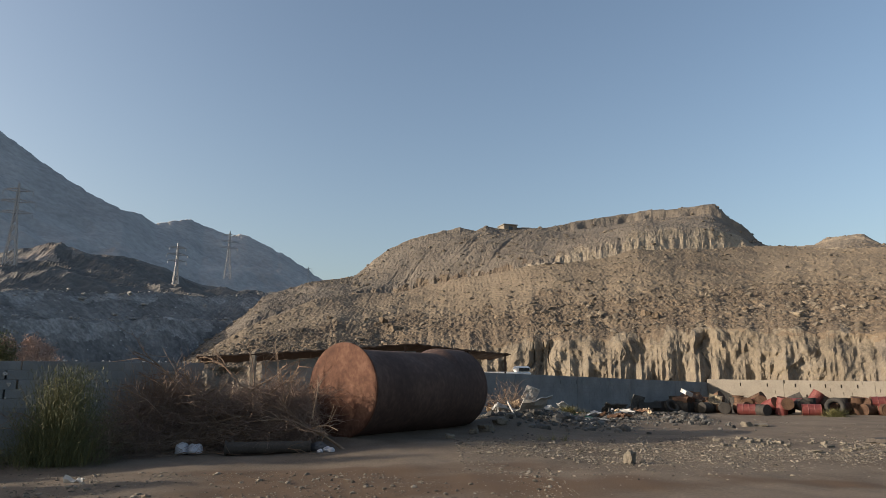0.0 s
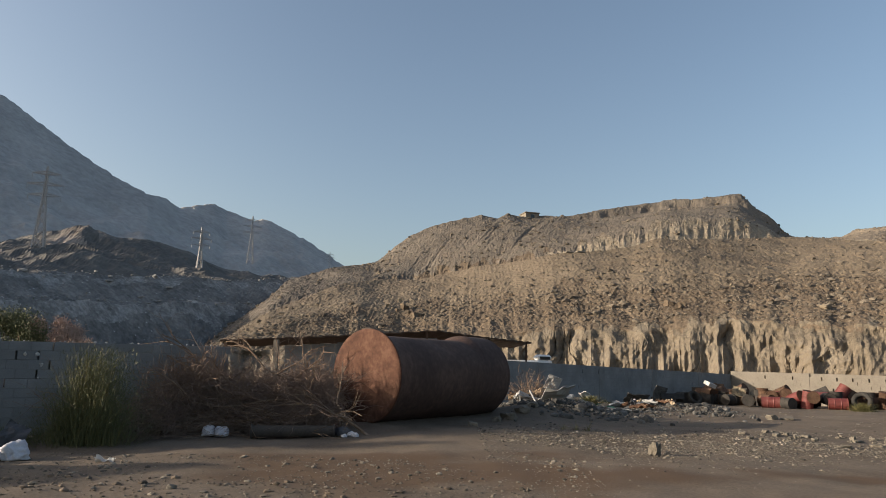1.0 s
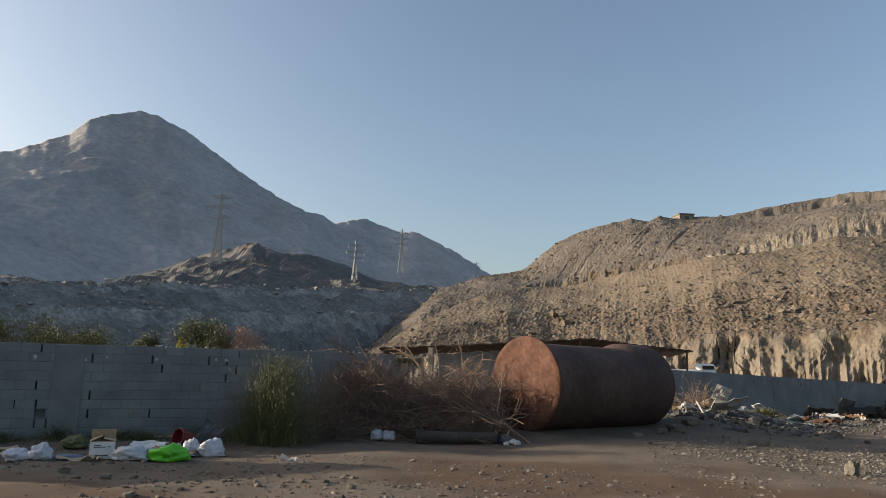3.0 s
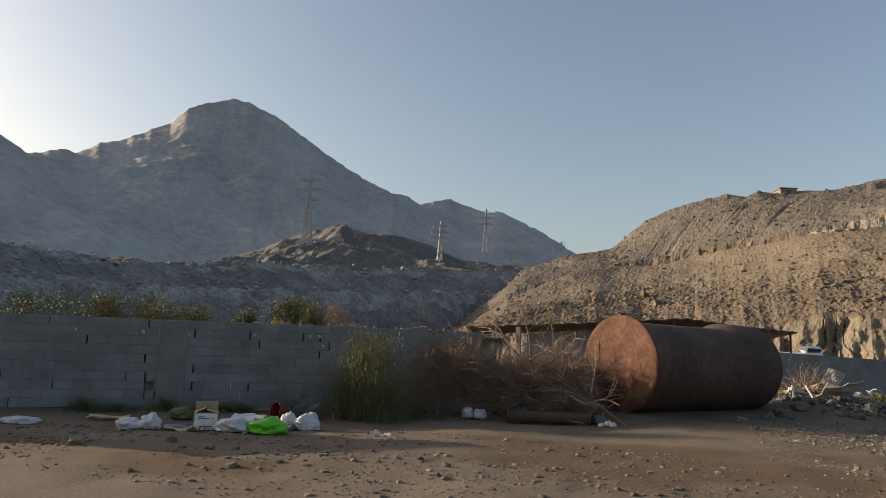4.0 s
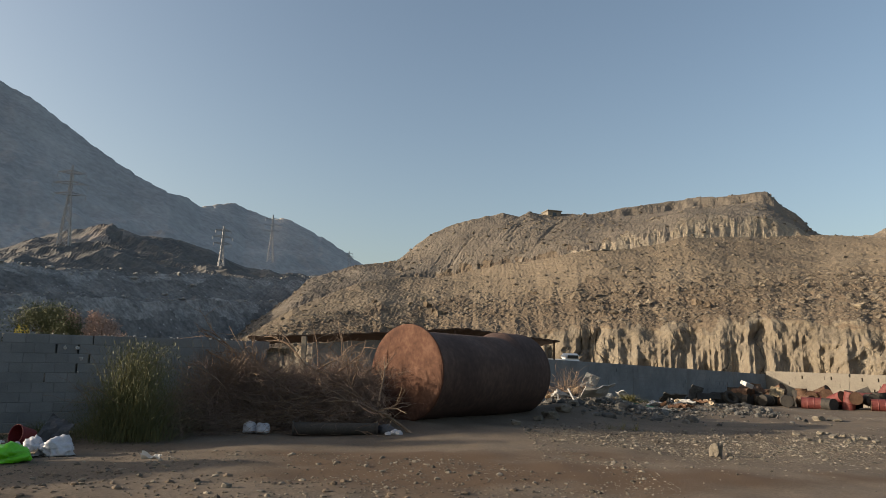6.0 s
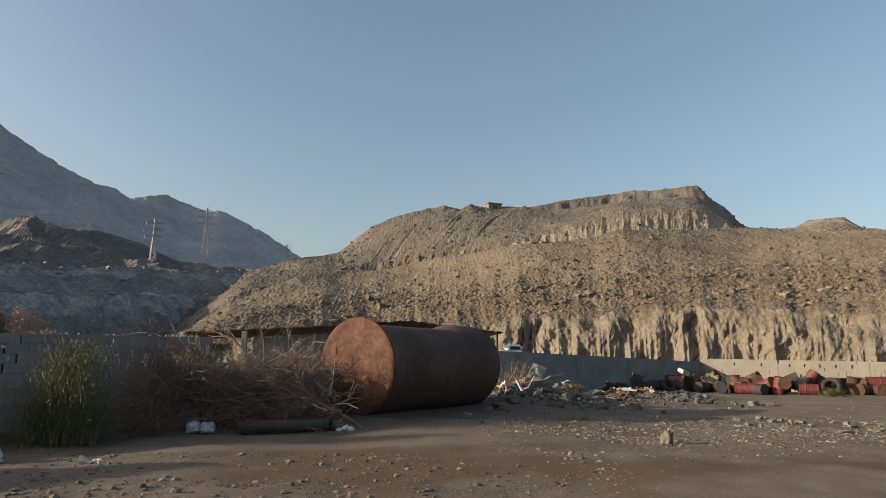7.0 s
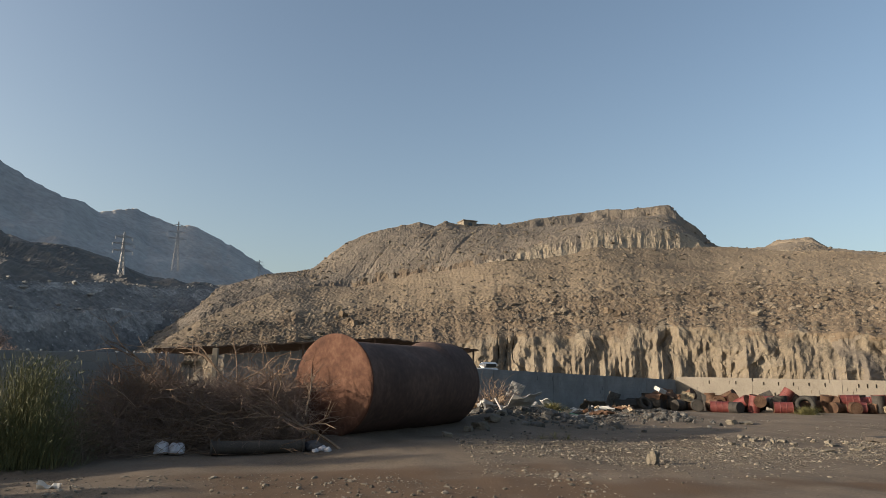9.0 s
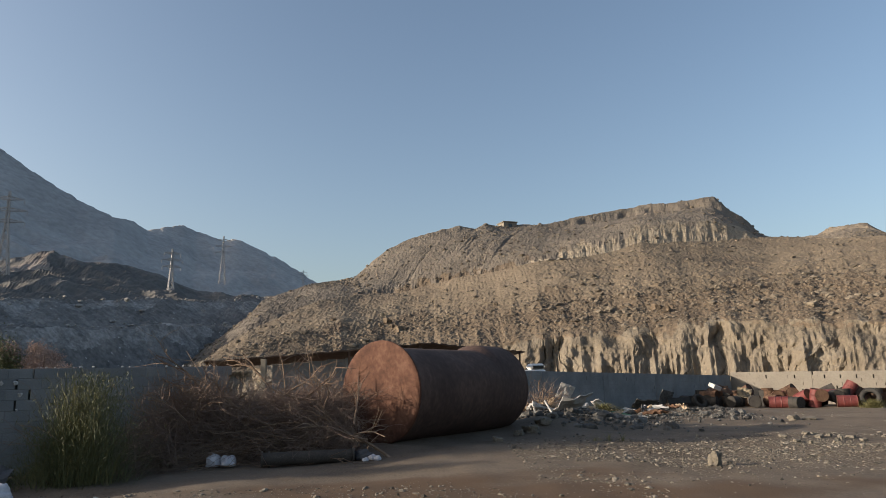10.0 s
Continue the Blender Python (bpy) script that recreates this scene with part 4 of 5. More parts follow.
for k, (x, y) in enumerate(((2.6, 18.5), (2.95, 18.6), (3.25, 18.5))):
    reed_clump((x, y, 0.05), 26, 0.06, 0.34, M_REED, 60 + k, "dry grass tuft standing in the yard", 0.006, 0.12)
reed_clump((19.07, 33.6, -0.12), 500, 0.35, 0.62, M_REED, 71, "pale green tuft of grass beside the drums", 0.014, 0.25)
reed_clump((5.0, 27.6, 0.35), 400, 0.4, 0.4, M_REED, 72, "faded yellow-green tuft on the rubbish heap", 0.012, 0.25)


def leafy_bush(p, rx, rz, n, mat, seed, label, leaf=0.07):
    """A crown of many small leaves in uneven clumps on a few stems."""
    rng = np.random.default_rng(seed)
    b = thing("bush", pose(*p), label, "bush", "bushes behind the wall")
    v, f = [], []
    cl = []
    for _ in range(16):
        c = np.array([rng.normal(0, rx * 0.5), rng.normal(0, rx * 0.35), rz * rng.uniform(0.45, 0.95)])
        cl.append((c, rng.uniform(0.25, 0.5) * rx))
        grow(v, f, (0, 0, 0), c, np.linalg.norm(c), 0.03, rng, 0)
    raw("stem_mass", v, f, M_BRANCH, b)
    v, f = [], []
    for _ in range(n):
        c, s = cl[rng.integers(len(cl))]
        q = c + rng.normal(0, 0.45, 3) * s
        a, e = rng.normal(0, 1, 3), rng.normal(0, 1, 3)
        a, e = a / np.linalg.norm(a) * leaf, e / np.linalg.norm(e) * leaf * 0.45
        k = len(v)
        v += [tuple(q - a), tuple(q + e), tuple(q + a), tuple(q - e)]
        f.append((k, k + 1, k + 2, k + 3))
    tagged(raw("crown", v, f, mat, b), kind="stuff")
    return b


for k, (azm, dd, rx, rz, mat, lab) in enumerate((
    (-55.5, 24, 1.7, 2.5, M_LEAF, "dark green bush behind the yard wall"),
    (-47.3, 25, 1.9, 2.55, M_REED, "sunlit yellow-green bush behind the yard wall"),
    (-42.4, 26, 1.5, 2.5, M_REED, "pale green bush behind the yard wall"),
    (-38.3, 27, 1.0, 2.5, M_LEAF, "small green bush behind the yard wall"),
    (-33.8, 27, 1.2, 3.2, M_LEAF, "dense green bush behind the yard wall"),
    (-31.0, 26, 0.75, 3.1, M_PINK, "dry pinkish bush behind the yard wall"))):
    leafy_bush(polar(azm, dd, 0.0), rx, rz, 17000, mat, 80 + k, lab, 0.042)


# ---- rubbish along the near wall ----
def bag(p, sx, sy, sz, mat, label, seed, turn=0.0, tied=True, crumple=1.0):
    rng2 = np.random.default_rng(seed)
    bm = bmesh.new()
    bmesh.ops.create_icosphere(bm, subdivisions=4, radius=1.0)
    off = rng2.uniform(0, 50, 3)
    for v in bm.verts:
        q = v.co
        n = noise.noise(q * 1.3 + Vector(off)) * 0.36 - crumple * (abs(noise.noise(q * 2.2 + Vector(off))) * 0.50 + abs(noise.noise(q * 5.0 + Vector(off))) * 0.22 - 0.18)
        if tied and q.z > 0.7 and q.x > 0.1:
            n += 0.35 * (q.z - 0.7) / 0.3
        q = q * (1 + n)
        v.co = (q.x * sx, q.y * sy, max(q.z, -0.5) * sz * 0.78)
    b = thing("plastic_bag", pose(p[0], p[1], p[2] + 0.5 * sz, 0, 0, turn), label, "plastic bag", "rubbish by the wall")
    part("sack", bm, mat, b, smooth=True)
    return b


def gz(x, y):
    return float(ground_z(x, y))


def on(x, y, up=0.0):
    return (x, y, gz(x, y) + up)


bag(on(-7.82, 10.62), 0.34, 0.24, 0.21, M_GREEN_BAG, "bright green tied plastic rubbish bag", 1, 10)
bag(on(-8.36, 10.38), 0.31, 0.22, 0.19, M_WHITE_BAG, "white crumpled plastic bag on the ground", 2, 15, False)
bag(on(-7.62, 11.6), 0.24, 0.2, 0.22, M_WHITE_BAG, "white knotted plastic bag full of rubbish", 3, 40)
bag(on(-7.98, 11.5), 0.17, 0.16, 0.22, M_WHITE_BAG, "small bluish white plastic bag", 4)
bag(on(-8.0, 11.05), 0.16, 0.15, 0.17, M_WHITE_BAG, "small white plastic bag behind the green one", 5)
bag(on(-5.76, 15.45), 0.15, 0.15, 0.20, M_WHITE_BAG, "round white tied bag beside the pipe", 6, 20, False, 0.05)
bag(on(-5.47, 15.50), 0.15, 0.15, 0.19, M_WHITE_BAG, "round white tied bag beside the pipe", 7, 70, False, 0.05)
bag(on(-9.85, 9.5), 0.2, 0.16, 0.15, M_WHITE_BAG, "white crumpled bag with dark print", 8, 30, False)
bag(on(-9.5, 9.62), 0.17, 0.15, 0.2, M_WHITE_BAG, "white crumpled bag standing beside another", 9, 80, False)
bag(on(-11.9, 9.05), 0.3, 0.16, 0.1, M_WHITE_BAG, "flattened white plastic bag", 10, 35, False)
bag(on(-9.3, 9.95), 0.26, 0.16, 0.07, M_CLOTH, "blue grey cloth lying on the ground", 12, 20, False)
bag(on(-10.3, 11.25), 0.24, 0.2, 0.2, M_LEAF, "grey green sack slumped by the wall", 13, 0, False)


def carton(p, turn):
    b = thing("cardboard_box", pose(*p, 0, 0, turn), "open cardboard box with a white printed front", "box", "rubbish by the wall")
    bm = bmesh.new()
    for q in ((-0.2, -0.16, 0, 0.2, -0.152, 0.3), (-0.2, 0.152, 0, 0.2, 0.16, 0.3), (-0.2, -0.15, 0, -0.192, 0.15, 0.3), (0.192, -0.15, 0, 0.2, 0.15, 0.3), (-0.19, -0.15, 0, 0.19, 0.15, 0.008)):
        box(bm, *q)
    part("body", bm, M_CARD, b)
    bm = bmesh.new()
    box(bm, -0.19, -0.168, 0.01, 0.19, -0.163, 0.29)
    face = part("front_print", bm, M_PRINT, b, "white printed front")
    for x0, x1, z in ((-0.13, -0.02, 0.225), (-0.13, 0.06, 0.195), (0.09, 0.13, 0.2), (-0.1, 0.1, 0.06)):
        bm = bmesh.new()
        box(bm, x0, -0.174, z, x1, -0.170, z + 0.014)
        part("print_bar", bm, M_INK, face)
    for m in (pose(0, 0.156, 0.3, 28, 0, 0), pose(-0.2, 0, 0.3, 0, 0, 90) @ pose(0, 0, 0, 65, 0, 0), pose(0.2, 0, 0.3, 0, 0, -90) @ pose(0, 0, 0, 75, 0, 0)):
        bm = bmesh.new()
        box(bm, -0.19, -0.004, 0, 0.19, 0.004, 0.2, 0, m)
        part("flap", bm, M_CARD, b)
    return b


carton(on(-8.95, 10.35), 38)


def flat_scrap(name, p, sx, sy, sz, mat, label, cat, turn=0.0, tilt=0.0, roll=0.0, bend=0.06, seed=0, group=""):
    """A bent thin board or sheet with real thickness."""
    r2 = np.random.default_rng(seed)
    bm = bmesh.new()
    n = 7
    o = r2.uniform(0, 30, 2)
    top, bot = [], []
    for i in range(n + 1):
        for j in range(n + 1):
            x, y = (i / n - 0.5) * sx, (j / n - 0.5) * sy
            x += 0.05 * sx * noise.noise(Vector((o[0], j * 0.9, 1)))
            z = bend * (noise.noise(Vector((i * 0.45 + o[0], j * 0.45 + o[1], 0))) * 1.6 + (i / n - 0.5) ** 2 * 1.5)
            top.append(bm.verts.new((x, y, z + sz / 2)))
            bot.append(bm.verts.new((x, y, z - sz / 2)))
    w = n + 1
    for i in range(n):
        for j in range(n):
            a, b, c, e = i * w + j, (i + 1) * w + j, (i + 1) * w + j + 1, i * w + j + 1
            bm.faces.new((top[a], top[b], top[c], top[e]))
            bm.faces.new((bot[e], bot[c], bot[b], bot[a]))
    rim = [i * w for i in range(n + 1)] + [n * w + j for j in range(1, n + 1)] + [i * w + n for i in range(n - 1, -1, -1)] + [j for j in range(n - 1, 0, -1)]
    for a, b in zip(rim, rim[1:] + rim[:1]):
        bm.faces.new((top[b], top[a], bot[a], bot[b]))
    ob = part(name, bm, mat)
    ob.matrix_basis = pose(*p, tilt, roll, turn)
    return tagged(ob, label, cat, group)


flat_scrap("cardboard_sheet", on(-9.05, 9.95, 0.03), 0.6, 0.4, 0.012, M_CARD, "flattened cardboard sheet under the box", "cardboard", 20, seed=2)
flat_scrap("paper_sack", on(-8.75, 11.3, 0.14), 0.6, 0.4, 0.03, M_PRINT, "torn cream paper sack with dark print", "paper", 20, 25, seed=3)
flat_scrap("paper_sheet", on(-8.2, 11.3, 0.1), 0.75, 0.25, 0.012, M_CARD, "folded cardboard strip behind the green bag", "cardboard", 22, 30, seed=4)
flat_scrap("white_litter", on(-6.0, 11.5, 0.02), 0.3, 0.12, 0.008, M_SHEET, "small flat white scrap on the ground", "litter", 10, seed=5)
flat_scrap("dark_board", on(-8.42, 12.75, 0.25), 0.42, 0.5, 0.02, M_INK, "dark broken board leaning by the wall", "board", 20, 60, 25, seed=6)
flat_scrap("cardboard_sheet", on(-11.2, 10.3, 0.05), 0.75, 0.2, 0.015, M_CARD, "flattened cardboard sheet near the wall", "cardboard", 25, seed=7)
bm = bmesh.new()
lathe(bm, [(0.13, 0), (0.17, 0.30), (0.185, 0.30), (0.185, 0.32), (0.165, 0.32), (0.125, 0.02)], 24)
bucket = part("bucket", bm, M_DULLRED, label="dull red plastic bucket tipped by the wall")
bucket.matrix_basis = pose(-8.75, 12.6, gz(-8.75, 12.6) + 0.16, 78, 0, -20)
tagged(bucket, category="bucket")


# ---- old pipe beside the brush ----
def old_pipe():
    a, b = Vector((-4.78, 15.5, 0.17)), Vector((-3.02, 15.98, 0.17))
    ln = (b - a).length
    t = thing("pipe", pose(a.x, a.y, a.z + gz(a.x, a.y) - 0.02, 0, 90, math.degrees(math.atan2(b.y - a.y, b.x - a.x))), "dark flanged steel pipe lying on the ground", "pipe")
    bm = bmesh.new()
    lathe(bm, [(0.115, 0), (0.13, 0), (0.13, ln), (0.115, ln), (0.115, 0)], 28, cap=False)
    part("barrel", bm, M_PIPE, t, smooth=False)
    for z in (-0.02, 0.12, ln - 0.02):
        bm = bmesh.new()
        lathe(bm, [(0.12, z - 0.02), (0.165, z - 0.02), (0.165, z + 0.02), (0.12, z + 0.02)], 28, cap=False)
        part("flange", bm, M_PIPE, t)
    return t


old_pipe()
bag(on(-2.82, 16.05), 0.2, 0.13, 0.16, M_INK, "black crumpled plastic sheet at the pipe's end", 31, 0, False)
for k, (x, y, s) in enumerate(((-2.62, 15.95, 0.09), (-2.5, 15.8, 0.07), (-2.75, 15.75, 0.06))):
    bag(on(x, y), s, s, s, M_WHITE_BAG, "scrap of white plastic at the pipe's end", 33 + k, 0, False)


# ---- drums and tyres along the far walls ----
def drum(mat, lid_mat, label, name="oil_drum"):
    r, h = 0.29, 0.88
    t = thing(name, pose(0, 0, 0), label, "drum", "drums by the far wall")
    prof = [(r, 0.0), (r + 0.012, 0.0), (r + 0.012, 0.02), (r, 0.03)]
    for z in (h * 0.33, h * 0.66):
        prof += [(r, z - 0.03), (r + 0.014, z), (r, z + 0.03)]
    prof += [(r, h - 0.03), (r + 0.012, h - 0.02), (r + 0.012, h)]
    bm = bmesh.new()
    lathe(bm, prof, 26, cap=False)
    part("shell", bm, mat, t)
    for z in (0.015, h - 0.015):
        bm = bmesh.new()
        lathe(bm, [(0.001, z), (r * 0.55, z + 0.004), (r + 0.004, z)], 26, cap=False)
        part("lid", bm, lid_mat, t)
    bm = bmesh.new()
    lathe(bm, [(0.03, h - 0.014), (0.03, h + 0.006), (0.001, h + 0.006)], 10, pose(0.18, 0, 0), cap=False)
    part("bung", bm, lid_mat, t)
    return t


def set_down(ob, x, y, tip, turn, up=0.0):
    """Stands or lays a drum: tip 0 upright, 90 on its side."""
    lift = 0.29 * math.sin(radians(abs(tip))) + 0.7 * up
    ob.matrix_basis = pose(x, y, gz(x, y) - 0.02 + lift, 0, 0, turn) @ pose(0, 0, 0, tip, 0, 0)
    return ob


kinds = {"red": (M_RED, M_DRUMRUST, "faded red steel oil drum, dented and dusty"), "rust": (M_DRUMRUST, M_DRUMRUST, "rusty brown steel oil drum, dented and open to weather"),
         "black": (M_BLACK, M_BLACK, "black steel oil drum in a heap"), "blue": (M_BLUE, M_BLUE, "dark blue plastic drum by the far wall")}
first = {}
for key, x, y, tip, turn, up in (
    ("red", 15.5, 36.4, 90, 65, 0), ("rust", 15.9, 37.3, 90, 10, 0.1), ("red", 16.5, 36.9, 90, 75, 0), ("black", 16.3, 36.2, 90, 20, 0), ("red", 17.0, 36.6, 70, 20, 0.1),
    ("red", 17.45, 35.7, 12, 30, 0), ("rust", 17.9, 35.9, 90, -25, 0.42), ("black", 18.6, 36.0, 90, -15, 0.3), ("red", 18.15, 35.0, 90, 68, 0), ("red", 19.0, 35.8, 35, 80, 0.35), ("black", 18.9, 35.6, 0, 0, 0),
    ("rust", 17.2, 37.2, 90, 40, 0), ("red", 16.9, 37.6, 90, -20, 0.35), ("black", 19.6, 36.2, 0, 0, 0), ("rust", 20.3, 36.2, 90, -30, 0.05), ("black", 20.6, 35.7, 0, 0, 0), ("rust", 21.2, 35.4, 8, 0, 0),
    ("red", 21.75, 35.1, 90, 70, 0.52), ("red", 21.9, 34.8, 90, 60, 0), ("rust", 22.7, 35.2, 3, 0, 0), ("blue", 23.25, 35.2, 0, 0, 0), ("rust", 24.3, 33.9, 20, 10, 0.1), ("red", 24.7, 33.3, 90, 40, 0.2),
    ("black", 13.0, 38.9, 90, 50, 0), ("black", 13.6, 39.2, 90, -30, 0.1), ("black", 14.2, 38.8, 90, 20, 0), ("rust", 14.3, 39.4, 90, 60, 0.4), ("black", 14.9, 38.2, 90, -60, 0), ("rust", 15.0, 38.9, 60, 40, 0.35), ("black", 12.2, 39.4, 90, 10, 0),
    ("black", 15.2, 37.4, 90, -20, 0.05), ("rust", 13.9, 39.7, 90, 0, 0.62)):
    if key not in first:
        first[key] = drum(*kinds[key])
        set_down(first[key], x, y, tip, turn, up)
    else:
        set_down(copy_thing(first[key], Matrix.Identity(4)), x, y, tip, turn, up)


more = random.Random(9)
for k in range(52):
    s = k / 51
    x, y = 12.6 + 12.0 * s + more.uniform(-0.2, 0.2), 39.8 - 5.6 * s + more.uniform(-0.5, 0.35)
    key = more.choice(("rust", "rust", "black", "red") if s > 0.25 else ("black", "black", "rust"))
    set_down(copy_thing(first[key], Matrix.Identity(4)), x, y, more.choice((90, 90, 90, 0, 65)), more.uniform(-80, 80), more.choice((0, 0, 0.12, 0.4)))


def tyre(x, y, r, w, m, label):
    t = thing("tyre", pose(x, y, gz(x, y)) @ m, label, "tyre", "tyres by the far wall")
    bm = bmesh.new()
    lathe(bm, [(r * 0.56, -w * 0.36), (r * 0.8, -w * 0.5), (r * 0.95, -w * 0.44), (r, -w * 0.3), (r, w * 0.3), (r * 0.95, w * 0.44), (r * 0.8, w * 0.5), (r * 0.56, w * 0.36), (r * 0.6, 0), (r * 0.56, -w * 0.36)], 40, cap=False)
    part("carcass", bm, M_RUBBER, t, smooth=True)
    v, f = [], []
    for k in range(36):
        a = 2 * math.pi * k / 36
        for s in (-1, 1):
            beam(v, f, (r * 1.004 * math.cos(a), r * 1.004 * math.sin(a), s * w * 0.06), (r * 1.0 * math.cos(a + 0.07), r * 1.0 * math.sin(a + 0.07), s * w * 0.38), 0.035)
    tagged(raw("tread", v, f, M_RUBBER, t), kind="stuff")
    return t


tyre(19.85, 35.0, 0.46, 0.3, pose(0, 0, 0.42, 70, 0, -40), "worn black truck tyre leaning among drums")
tyre(20.3, 35.5, 0.42, 0.28, pose(0, 0, 0.14, 0, 0, 0), "worn black truck tyre lying flat")
tyre(24.9, 32.7, 0.78, 0.5, pose(0, 0, 0.74, 80, 0, -52), "large loader tyre standing by the wall")
tyre(12.7, 38.3, 0.4, 0.25, pose(0, 0, 0.3, 55, 0, 20), "dusty tyre half buried in the dark heap")
bag(on(23.7, 33.7), 0.5, 0.35, 0.42, M_LID, "heap of yellowish dusty scrap beside the drums", 51, 0, False)
carton2 = flat_scrap("white_box", on(13.35, 37.7, 1.05), 0.55, 0.4, 0.2, M_SHEET, "white metal box on top of the drum heap", "box", 30, 20, 15, 0.02, 9)
flat_scrap("rusty_sheet", on(14.0, 38.2, 0.9), 0.9, 0.6, 0.03, M_DRUMRUST, "bent rusty sheet metal on the drum heap", "scrap", 20, 35, 10, 0.1, 10)
flat_scrap("rusty_sheet", on(15.0, 38.0, 0.7), 0.7, 0.6, 0.03, M_LID, "bent tan sheet metal on the drum heap", "scrap", -30, 50, 10, 0.1, 11)


# ---- rubbish heap below the rear wall ----
rng = np.random.default_rng(77)
n = 2600
hx, hy = rng.normal(3.3, 1.6, n), rng.normal(26.4, 2.0, n)
far_strip = rng.random(n) < 0.4
hx, hy = np.where(far_strip, rng.uniform(2, 11.5, n), hx), np.where(far_strip, 27.3 + 0.78 * hx + rng.normal(0, 1.4, n), hy)
ok = (hy < 29.6 + 0.83 * hx - 0.5) & (hx > 1.2)
hx, hy = hx[ok], hy[ok]
tagged(stones("rubble", np.stack([hx, hy, ground_z(hx, hy) + 0.03], -1), np.minimum(0.03 + 0.035 * rng.pareto(2.2, len(hx)), 0.22), M_RUBBLE, rng, 0.75), "grey broken concrete and rubble heap", "rubble", kind="stuff")
flat_scrap("white_sheet", on(3.25, 24.4, 0.42), 1.1, 0.9, 0.02, M_SHEET, "bent white sheet metal on the rubbish heap", "scrap", 20, -28, -8, 0.1, 21)
flat_scrap("white_sheet", on(3.4, 26.6, 0.62), 0.55, 0.6, 0.02, M_SHEET, "white panel standing in the rubbish heap", "scrap", 10, -65, 20, 0.03, 22)
flat_scrap("grey_panel", on(5.0, 28.2, 0.45), 0.7, 0.35, 0.03, M_SHEET, "pale tilted panel in the rubbish heap", "scrap", 40, -35, 30, 0.1, 23)
flat_scrap("board", on(5.9, 27.2, 0.1), 1.2, 0.3, 0.04, M_SHEET, "white painted board lying on rubble", "board", -10, -8, 6, 0.03, 24)
flat_scrap("board", on(5.6, 27.7, 0.16), 1.3, 0.3, 0.04, material("green paint", [(0.05, 0.16, 0.09), (0.10, 0.24, 0.14)], 3, 20, 0.6, bump=0.1), "faded green painted board on rubble", "board", -18, -16, 10, 0.03, 25)
flat_scrap("grey_panel", on(8.2, 33.0, 0.35), 1.1, 0.7, 0.05, M_RUBBLE, "grey slab leaning on the heap", "scrap", 15, -35, 5, 0.06, 26)
flat_scrap("grey_panel", on(10.0, 35.6, 0.45), 0.8, 1.0, 0.04, M_RUBBLE, "grey wedge of sheet metal standing up", "scrap", 30, -75, 12, 0.06, 27)
flat_scrap("metal_cabinet", on(10.6, 36.2, 0.3), 1.5, 0.8, 0.3, M_BLACK, "dark metal cabinet lying below the wall", "cabinet", 25, -20, 0, 0.02, 28)
flat_scrap("white_litter", on(7.2, 29.3, 0.1), 0.35, 0.25, 0.05, M_SHEET, "white rag of plastic in the rubble", "litter", 0, -20, 0, 0.1, 29)
for k in range(64):
    x = rng.uniform(1.8, 9.5)
    y = 25.5 + 0.62 * x + rng.uniform(-1.5, 2.0)
    flat_scrap("debris_piece", on(x, y, 0.18), rng.uniform(0.25, 0.8), rng.uniform(0.12, 0.4), rng.uniform(0.015, 0.08), (M_RUBBLE, M_RUBBLE, M_SHEET, M_CARD, M_DRUMRUST, M_BLACK)[int(rng.integers(6))],
               "flat broken scrap in the rubbish heap", "scrap", rng.uniform(0, 180), rng.uniform(-45, 10), rng.uniform(-20, 20), 0.06, 100 + k, "scrap in the rubbish heap")
for k, (a, b) in enumerate((((1.9, 24.6, 0.75), (2.9, 25.0, 0.55)), ((2.0, 24.6, 0.2), (1.95, 24.7, 0.85)), ((2.3, 24.5, 0.9), (2.6, 24.3, 0.3)), ((3.9, 26.2, 0.2), (5.4, 26.4, 0.25)), ((2.0, 23.3, 0.2), (3.0, 22.6, 0.12)))):
    v, f = [], []
    beam(v, f, a, b, 0.05)
    tagged(raw("timber_batten", v, f, M_SHEET if k < 3 else M_BRANCH), "pale timber batten stuck in the rubbish heap", "timber", "battens in the heap")


# ---- loose stones of the yard ----
def boulder(x, y, s, sz, seed, label):
    bm = bmesh.new()
    bmesh.ops.create_icosphere(bm, subdivisions=3, radius=1.0)
    o = Vector((seed * 3.1, seed * 1.7, 0))
    for v in bm.verts:
        q = v.co.copy()
        c = Vector([math.copysign(min(abs(t), 0.72), t) for t in q]) * 1.22
        v.co = Vector((c.x * s, c.y * s, c.z * sz)) * (1 + 0.38 * noise.noise(q * 1.3 + o) + 0.16 * noise.noise(q * 4 + o))
    ob = part("rock", bm, M_ROCK, label=label)
    ob.matrix_basis = pose(x, y, gz(x, y) + sz * 0.55, 8 * math.sin(seed), 6, seed * 40)
    return tagged(ob, category="rock", group="rocks in the yard")


boulder(3.78, 14.15, 0.105, 0.165, 1, "angular pale rock standing in the yard")
boulder(4.02, 14.1, 0.05, 0.05, 2, "small stone beside the larger rock")
boulder(11.5, 26.3, 0.17, 0.12, 3, "pale flat rock near the drums")
boulder(12.1, 26.4, 0.26, 0.06, 4, "flat brown slab of rock in the yard")
for k in range(44):
    boulder(9.3 + rng.normal(0, 1.3), 18.3 + rng.normal(0, 0.95), rng.uniform(0.03, 0.09) + (0.08 if k < 4 else 0), rng.uniform(0.02, 0.06), 10 + k, "broken stone in a small heap")
